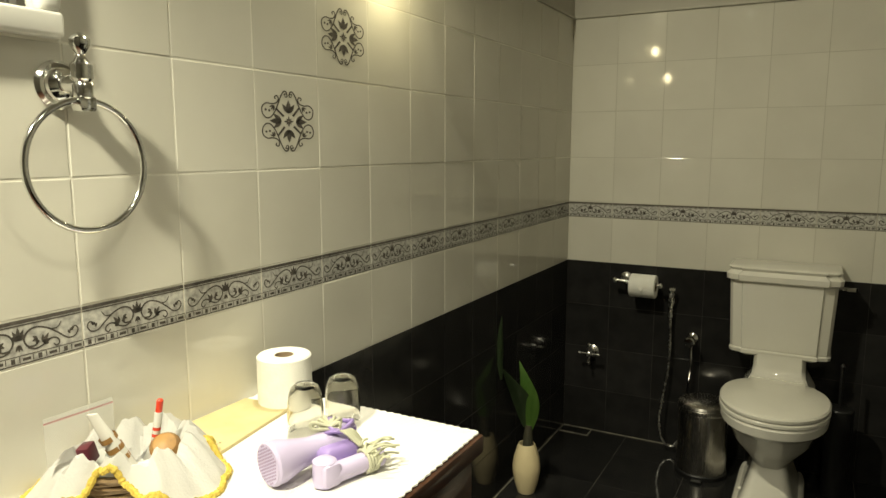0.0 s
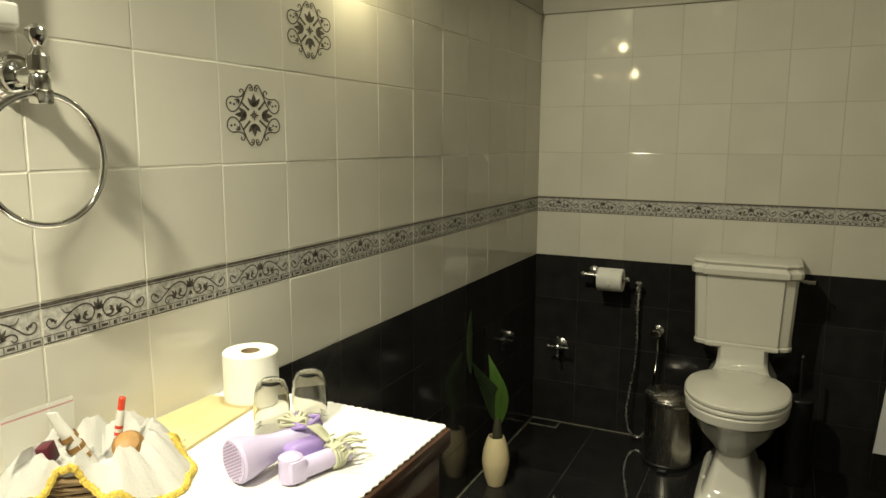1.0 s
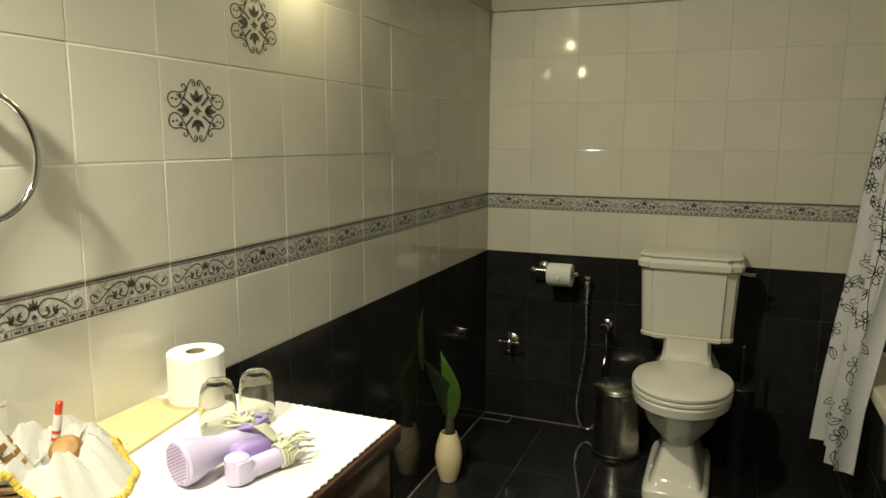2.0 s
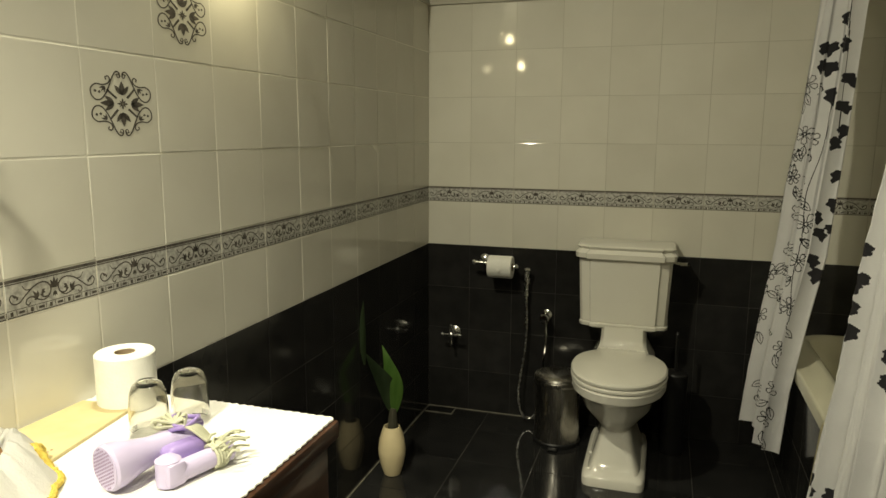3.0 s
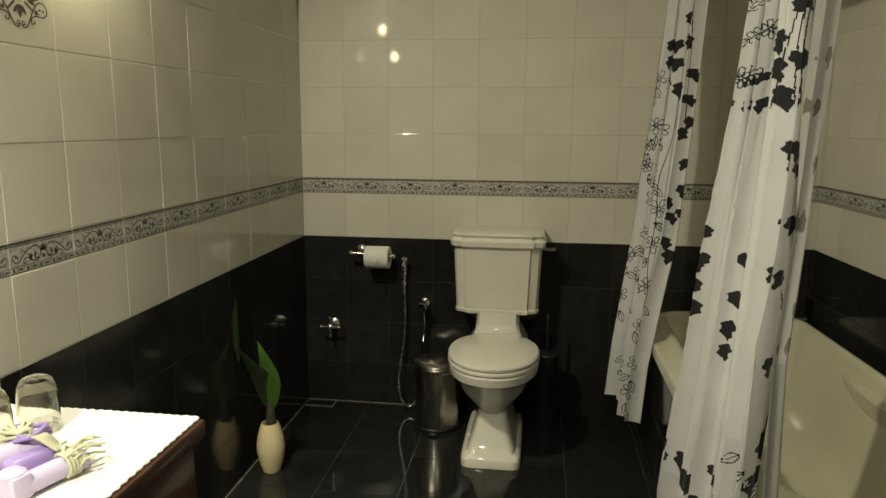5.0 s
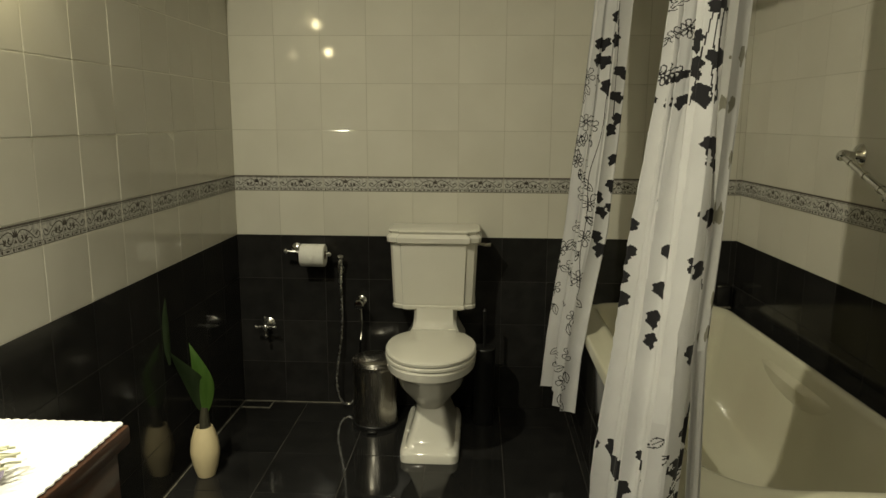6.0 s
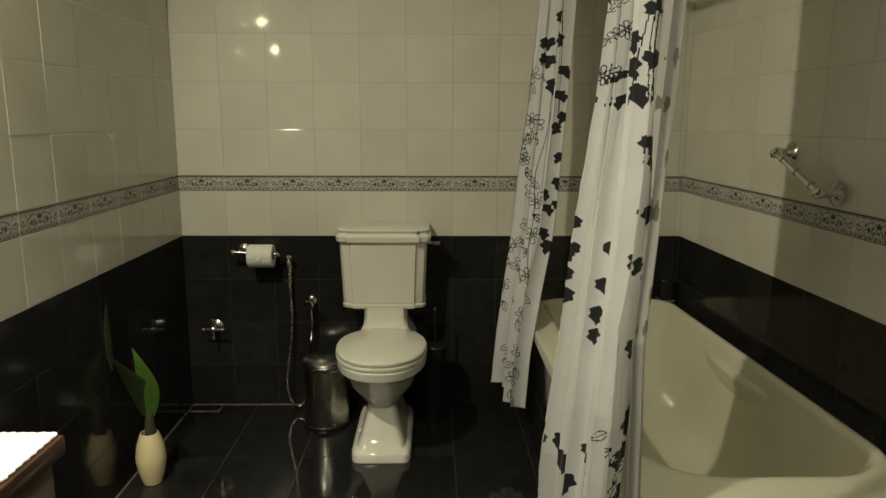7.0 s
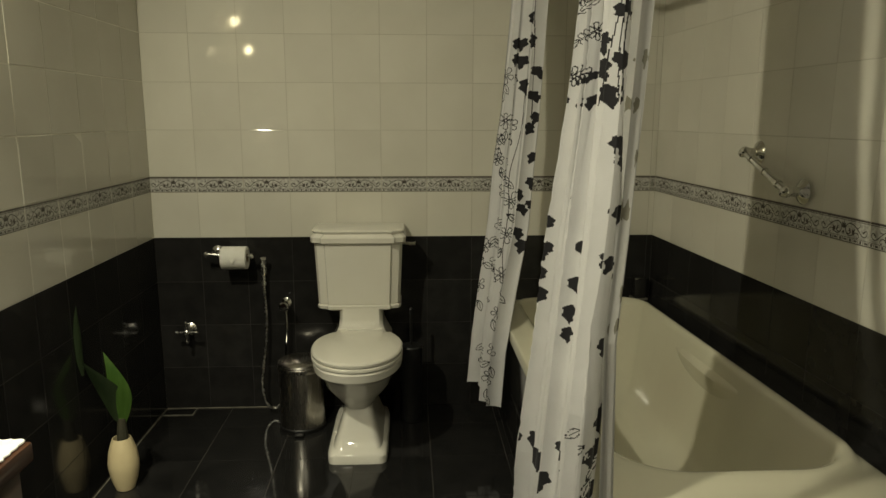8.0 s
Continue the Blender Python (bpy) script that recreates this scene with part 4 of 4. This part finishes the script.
bmesh.ops.solidify(b, geom=list(b.faces), thickness=0.002)
part("lining", b, TOWEL, basket, "white cloth lining draped over the rim")
rim = [p + Vector((0, 0, 0.001)) for p in napkin(1.56, 0.053)]
part("lace_edge", sweep(smooth_path(rim + rim[:1], 3)[:-1], lambda f: 0.0050 + 0.0011 * math.sin(f * 1130), 7, closed=True), LACE, basket, "yellow lace edging")

def tube_thing(name, x, y, z, h, r, body, cap, label, category, rx, ry, mark):
    t = empty(name, x, y, z, label, category)
    t.matrix_basis = pose(x, y, z, rx, ry, 0)
    part("sleeve", loft([oval(0, 0, zz, a, bb, 24, 2.2) for zz, a, bb in ((0, r, r), (h * 0.3, r, r * 0.95), (h * 0.75, r * 1.05, r * 0.5), (h, r * 1.15, r * 0.12))]) if cap is None else
         lathe([(r * 0.8, 0), (r, 0.003), (r, h)], 20), body, t)
    if cap is not None:
        part("cap", lathe([(r * 0.85, h), (r * 0.85, h + 0.018), (r * 0.6, h + 0.02)], 20), cap, t)
    b = bmesh.new()
    for k in range(3):
        lathe([(r * 1.02, h * (0.2 + 0.17 * k)), (r * 1.02, h * (0.2 + 0.17 * k) + h * 0.08)], 20, cap0=False, cap1=False, bm=b)
    part("printed_bars", b, mark, t)
    return t


tube_thing("toothpaste_tube", 0.136, -2.432, TOP + 0.035, 0.105, 0.0125, WHITEPL, None, "white cosmetic tube with orange bars in the basket", "tube", 21, -15, ORANGE)
tube_thing("lip_balm", 0.134, -2.388, TOP + 0.047, 0.062, 0.006, WHITEPL, RED, "yellow stick with a red cap in the basket", "lip balm", -7, 6, RED)
sachet = part("zip_bag", loft([[Vector((x, 0.002 * math.sin(x * 60 + z * 40), z)) for x, z in ((-0.045, zz), (0.045, zz + 0.02))] for zz in (0, 0.03, 0.07, 0.075)], False, False, closed=False), FILM, None)
sachet.matrix_basis = pose(0.088, -2.474, TOP + 0.055, 6, 0, 55)
tagged(sachet, "clear zip bag with a pink seal standing in the basket", "zip bag")
part("seal", loft([[Vector((x, 0.003, z)) for x, z in ((-0.045, zz), (0.045, zz + 0.02))] for zz in (0.064, 0.067)], False, False, closed=False), material("pink_seal", (0.6, 0.22, 0.2), 0.4), sachet)
m = part("matchbox", box(-0.009, 0.009, -0.011, 0.011, 0, 0.028, 0.0015), WINE)
m.matrix_basis = pose(0.098, -2.468, TOP + 0.055, 12, -8, 25)
tagged(m, "small wine-red box in the basket", "box")
m = part("soap", lathe([(0.006, -0.013), (0.017, -0.010), (0.023, 0), (0.017, 0.010), (0.006, 0.013)], 24), ORANGE)
m.matrix_basis = pose(0.160, -2.388, TOP + 0.060, 30, 30, 0)
tagged(m, "small orange-brown soap in the basket", "soap")

# ---- mirror frame and towel ring on the wall ----
mir = empty("wall_mirror", 0, -2.85, 1.47, "wall mirror in a thick white frame", "mirror")
part("glass", box(0.002, 0.008, -0.41, 0.41, 0.03, 0.75), MIRROR, mir, smooth=False)
part("frame_bottom", box(0.001, 0.03, -0.44, 0.44, 0.0, 0.036, 0.006, 3), WHITEPL, mir)
part("frame_top", box(0.001, 0.042, -0.44, 0.44, 0.755, 0.80, 0.012, 3), WHITEPL, mir)
part("frame_side", box(0.001, 0.03, 0.405, 0.44, 0.034, 0.757, 0.012, 3), WHITEPL, mir)
part("frame_side", box(0.001, 0.042, -0.44, -0.395, 0.043, 0.757, 0.012, 3), WHITEPL, mir)

ring = empty("towel_ring", 0.0, -2.412, 1.405, "chrome towel ring on a turned wall mount", "towel ring")
to_room = pose(0, 0, 0, 0, 90, 0)
part("rosette", lathe([(0.001, 0.001), (0.034, 0.001), (0.036, 0.005), (0.031, 0.011), (0.026, 0.012), (0.024, 0.019), (0.018, 0.023), (0.013, 0.025), (0.012, 0.055), (0.010, 0.06)], 40, to_room), CHROME, ring)
part("post", lathe([(0.008, -0.028), (0.014, -0.022), (0.0145, -0.004), (0.012, 0.0), (0.0155, 0.004), (0.0155, 0.024), (0.012, 0.028), (0.008, 0.033), (0.006, 0.038), (0.010, 0.044), (0.0145, 0.052), (0.014, 0.060), (0.008, 0.067), (0.002, 0.069)], 32,
                   pose(0.062, 0, 0.002)), CHROME, ring)
part("clip", box(0.050, 0.074, -0.013, 0.013, -0.040, -0.018, 0.004), CHROME, ring)
part("loop", sweep([(0.062, 0.094 * math.sin(a), -0.118 + 0.094 * math.cos(a)) for a in [6.283 * k / 72 for k in range(72)]], 0.0052, 12, closed=True), CHROME, ring)

# ---- fittings on the back wall ----
out = Matrix(((1, 0, 0, 0), (0, 0, -1, 0), (0, 1, 0, 0), (0, 0, 0, 1)))
holder = empty("paper_holder", 0.275, 0, 0.74, "chrome toilet paper holder on black tiles", "paper holder")
part("rosette", lathe([(0.001, 0.001), (0.024, 0.001), (0.026, 0.005), (0.018, 0.012), (0.010, 0.016), (0.009, 0.07)], 32, out), SATIN, holder)
part("arm", sweep([(-0.035, -0.07, -0.002), (0.16, -0.07, -0.012)], 0.006, 12), SATIN, holder)
for x in (-0.035, 0.16):
    part("finial", lathe([(0.003, -0.011), (0.009, -0.006), (0.010, 0.002), (0.003, 0.011)], 16, pose(x, -0.07, -0.002 - (x + 0.035) * 0.05)), SATIN, holder)
tp = empty("toilet_roll", 0.305, -0.07, 0.722, "white toilet roll hanging on the chrome holder", "toilet roll", "toilet rolls")
part("paper", lathe([(0.02, 0.001), (0.047, 0.0), (0.05, 0.003), (0.05, 0.105), (0.047, 0.108), (0.02, 0.107)], 40, pose(0.004, 0, 0, 0, 90, 0), cap0=False, cap1=False), PAPER, tp)
part("core", lathe([(0.02, 0.002), (0.02, 0.106), (0.0185, 0.106), (0.0185, 0.002)], 28, pose(0.004, 0, 0, 0, 90, 0), cap0=False, cap1=False), CARD, tp)
b = bmesh.new()
b.faces.new([b.verts.new(p) for p in ((0.04, -0.051, 0.012), (0.076, -0.051, 0.012), (0.060, -0.056, -0.014))])
part("folded_tip", b, PAPER, tp)

def cross_tap(x, z):
    t = empty("cross_tap", x, 0, z, "chrome cross-handled tap on black tiles", "tap")
    part("flange", lathe([(0.001, 0.001), (0.026, 0.001), (0.028, 0.006), (0.016, 0.014), (0.011, 0.02), (0.011, 0.055), (0.014, 0.06), (0.012, 0.075), (0.004, 0.08)], 28, out), SATIN, t)
    for a in range(4):
        c, s = math.cos(a * math.pi / 2), math.sin(a * math.pi / 2)
        h = part("handle_arm", sweep([(0.008 * c, -0.066, 0.008 * s), (0.038 * c, -0.066, 0.038 * s)], 0.0056, 10), SATIN, t)
        part("knob", lathe([(0.003, -0.009), (0.008, -0.004), (0.008, 0.004), (0.003, 0.009)], 12, pose(0.042 * c, -0.066, 0.042 * s, 0, 90 - 90 * abs(s), 0)), SATIN, h)
    return t


cross_tap(0.133, 0.385)

spray_set = empty("bidet_sprayer", 0.475, 0, 0.69, "chrome hand-held bidet sprayer with a metal hose", "bidet sprayer")
part("bracket", box(-0.012, 0.012, -0.03, -0.001, -0.055, -0.02, 0.004), SATIN, spray_set)
part("head", sweep(smooth_path([(0.006, -0.05, 0.025), (0.004, -0.04, 0.0), (0.0, -0.034, -0.05), (0.0, -0.034, -0.10)]), lambda f: 0.013 - 0.005 * min(1, f * 2) + 0.002 * f, 14), SATIN, spray_set)
part("trigger", box(-0.004, 0.004, -0.058, -0.045, -0.03, 0.005, 0.002), SATIN, spray_set)
hose = smooth_path([(0.0, -0.034, -0.10), (0.004, -0.036, -0.2), (0.002, -0.038, -0.33), (-0.012, -0.05, -0.45), (-0.02, -0.07, -0.55), (0.0, -0.085, -0.635), (0.04, -0.08, -0.66), (0.085, -0.06, -0.60)], 24)
part("hose", sweep(hose, lambda f: 0.0052 + 0.0009 * math.sin(f * 1100), 10), SATIN, spray_set, "ribbed metal hose")

valve = empty("angle_valve", 0.567, 0, 0.505, "chrome angle valve with a thin feed pipe", "valve")
part("flange", lathe([(0.001, 0.001), (0.024, 0.001), (0.022, 0.010), (0.012, 0.014), (0.012, 0.05), (0.016, 0.053), (0.016, 0.075), (0.010, 0.08)], 28, out), CHROME, valve)
part("knob", lathe([(0.001, 0.072), (0.019, 0.074), (0.022, 0.08), (0.022, 0.094), (0.017, 0.10), (0.001, 0.101)], 10, out), CHROME, valve)
part("outlet", lathe([(0.010, -0.035), (0.013, -0.03), (0.013, -0.018), (0.009, -0.012), (0.009, 0.005)], 20, pose(0, -0.04, 0)), CHROME, valve)
part("feed_pipe", sweep(smooth_path([(0, -0.04, -0.03), (0.002, -0.045, -0.12), (-0.006, -0.045, -0.24), (0.0, -0.04, -0.40)]), 0.0052, 10), CHROME, valve)

# ---- pedal bin ----
bin_ = empty("pedal_bin", 0.652, -0.205, 0, "brushed steel pedal bin with a domed lid beside the toilet", "bin")
part("body", lathe([(0.093, 0.018), (0.096, 0.02), (0.096, 0.265), (0.094, 0.27)], 48), STEEL, bin_)
part("base", lathe([(0.098, 0.0), (0.10, 0.004), (0.10, 0.018), (0.096, 0.022)], 48), RUBBER, bin_)
part("rim", lathe([(0.098, 0.266), (0.100, 0.269), (0.100, 0.283), (0.098, 0.286)], 48), STEEL, bin_)
part("lid", lathe([(0.099, 0.287), (0.100, 0.291), (0.096, 0.300), (0.078, 0.309), (0.040, 0.315), (0.002, 0.317)], 48), STEEL, bin_, "domed steel lid")
part("pedal", box(-0.02, 0.02, -0.125, -0.09, 0.004, 0.012, 0.003), RUBBER, bin_)
part("hinge", box(-0.03, 0.03, 0.092, 0.11, 0.25, 0.295, 0.004), RUBBER, bin_)

# ---- toilet brush in the shade behind the toilet ----
brush = empty("toilet_brush", 1.125, -0.16, 0, "dark toilet brush set in the shade behind the toilet", "toilet brush")
part("holder", lathe([(0.042, 0), (0.045, 0.004), (0.045, 0.10), (0.05, 0.34), (0.046, 0.345)], 32), RUBBER, brush)
part("handle", lathe([(0.006, 0.34), (0.006, 0.50), (0.009, 0.505), (0.004, 0.515)], 16), RUBBER, brush)

# ---- vase with one leaf ----
vase = empty("vase", 0.087, -0.70, 0, "cream ceramic vase holding one green leaf on the floor", "vase")
part("vessel", lathe([(0.028, 0.0), (0.032, 0.003), (0.044, 0.04), (0.052, 0.085), (0.053, 0.105), (0.048, 0.145), (0.037, 0.182), (0.031, 0.196), (0.028, 0.196), (0.034, 0.17), (0.03, 0.05)], 40, cap1=False), VASEMAT, vase)
part("stem", sweep(smooth_path([(0.0, 0, 0.06), (0.004, 0, 0.20), (0.005, 0, 0.24), (0.008, 0, 0.27)]), lambda f: 0.022 - 0.009 * f), STEMMAT, vase, "dark bound stem")
def blade(points, width, turn, cup):
    mid = smooth_path(points, 6)
    rows = []
    n = len(mid)
    for i, p in enumerate(mid):
        f = i / (n - 1)
        w = width * math.sin(math.pi * min(1, 0.06 + 0.94 * f) ** 0.8) * (1 - 0.12 * f)
        a = turn(f)
        side = Vector((math.cos(a), math.sin(a), 0))
        nrm = Vector((-math.sin(a), math.cos(a), 0))
        rows.append([p + side * (w * k / 4) + nrm * (cup * w * (k / 4) ** 2) for k in range(-4, 5)])
    b = loft(rows, False, False, closed=False)
    bmesh.ops.solidify(b, geom=list(b.faces), thickness=0.0012)
    return b
# leaf faces turned from the light: their shade is put into the colour
SHADEDLEAF = material("dark_leaf", (0.03, 0.05, 0.02), 0.4, second=(0.045, 0.07, 0.03), scale=8.0, stretch=(6, 6, 1))
part("leaf", blade([(0.008, -0.004, 0.25), (0.014, -0.010, 0.33), (0.012, -0.018, 0.39), (-0.004, -0.016, 0.45), (-0.034, -0.006, 0.52)], 0.037, lambda f: 0.15 + 0.3 * f, 0.25), LEAF, vase, "broad green leaf bending over")
part("leaf", blade([(0.002, -0.004, 0.26), (-0.004, -0.012, 0.33), (-0.020, -0.030, 0.39), (-0.046, -0.056, 0.45), (-0.074, -0.080, 0.51)], 0.042, lambda f: 0.30 - 0.2 * f, 0.2), SHADEDLEAF, vase, "leaf face turned from the light, darkened in colour, behind the green one")
part("leaf", blade([(-0.074, -0.078, 0.46), (-0.076, -0.082, 0.53), (-0.075, -0.086, 0.60), (-0.073, -0.090, 0.66), (-0.070, -0.090, 0.71)], 0.014, lambda f: 1.0 - 0.2 * f, 0.4), SHADEDLEAF, vase, "narrow upright leaf tip turned edge on")

# ---- grab bar ----
grab = empty("grab_bar", W + 0.037, -0.987, 1.164, "chrome grab bar on the tiled wall over the bathtub", "grab bar")
to_west = pose(0, 0, 0, 0, -90, 0)
ends = [(0.135, 0.05), (-0.135, -0.05)]
for y, z in ends:
    part("rosette", lathe([(0.001, 0.001), (0.036, 0.001), (0.038, 0.006), (0.030, 0.014), (0.022, 0.018), (0.015, 0.024), (0.013, 0.05)], 32, pose(0, y, z) @ to_west), CHROME, grab)
    part("knuckle", lathe([(0.003, -0.02), (0.014, -0.016), (0.017, -0.005), (0.017, 0.008), (0.012, 0.018), (0.003, 0.021)], 20, pose(-0.055, y, z, 70, 0, 0)), CHROME, grab)
part("bar", sweep([(-0.055, 0.15, 0.055), (-0.055, -0.15, -0.055)], 0.0105, 16), CHROME, grab)
for y in (0.085, 0.0, -0.085):
    part("ferrule", sweep([(-0.055, y + 0.006, (y + 0.006) * 0.367), (-0.055, y - 0.006, (y - 0.006) * 0.367)], 0.013, 16), CHROME, grab)

# ---- caulk line and corner drain ----
for nm, b in (("caulk_north", box(0.004, 0.60, -0.006, -0.0005, 0.0, 0.005, 0.0015)), ("caulk_west", box(0.0005, 0.006, -1.97, -0.006, 0.0, 0.005, 0.0015))):
    tagged(part(nm, b, SEAL), "pale sealant line where floor meets wall", "sealant", kind="structure")
drain = empty("floor_drain", 0.075, -0.045, 0.0, "small black floor drain cover with pale worn edges in the corner", "floor drain")
part("cover", box(-0.062, 0.062, -0.030, 0.034, 0.0, 0.004, 0.001), FLOOR, drain)
for x0, x1, y0, y1 in ((-0.068, 0.068, 0.034, 0.038), (-0.068, 0.068, -0.036, -0.031), (0.062, 0.067, -0.03, 0.034)):
    part("edge", box(x0, x1, y0, y1, 0.0, 0.0045, 0.001), SEAL, drain)

# ---- tiles, last ----
tile_wall(wall_north, on_north, 12, W, TIGHT_TILE)
tile_wall(wall_west, on_west, 21, -D, CREAM_TILE, {(9, 1.368), (8, 1.568)})
tile_wall(wall_east, on_east, 21, -D, TIGHT_TILE)

FLOOR_TILE = tile_mesh("floor_tile", 0.3 - 0.003, 0.3 - 0.003, FLOOR, 0.01, 0.0008)
for i in range(8):
    for j in range(14):
        x0, x1 = 0.3 * i, min(0.3 * (i + 1), W)
        y1, y0 = (0.0 if j == 0 else -0.21 - 0.3 * (j - 1)), -0.21 - 0.3 * j
        m = Matrix.Translation(((x0 + x1) / 2, (y0 + y1) / 2, 0.0)) @ pose(0, 0, 0, TILT.gauss(0, 0.05), TILT.gauss(0, 0.05), 0)
        piece("floor_tile", FLOOR_TILE, floor, m @ Matrix.Diagonal(((x1 - x0 - 0.002) / 0.297, (y1 - y0 - 0.002) / 0.297, 1, 1)))
APRON_TILE = tile_mesh("apron_tile", 0.3 - 0.003, 0.23 - 0.002, BLACK)
for i in range(6):
    for r in range(2):
        put = Matrix(((0, 0, -1, 1.524 - 1.86), (-1, 0, 0, 0.9 - 0.155 - 0.3 * i), (0, 1, 0, 0.116 + 0.231 * r), (0, 0, 0, 1)))
        piece("black_tile", APRON_TILE, TUB, put @ uneven(0.08))
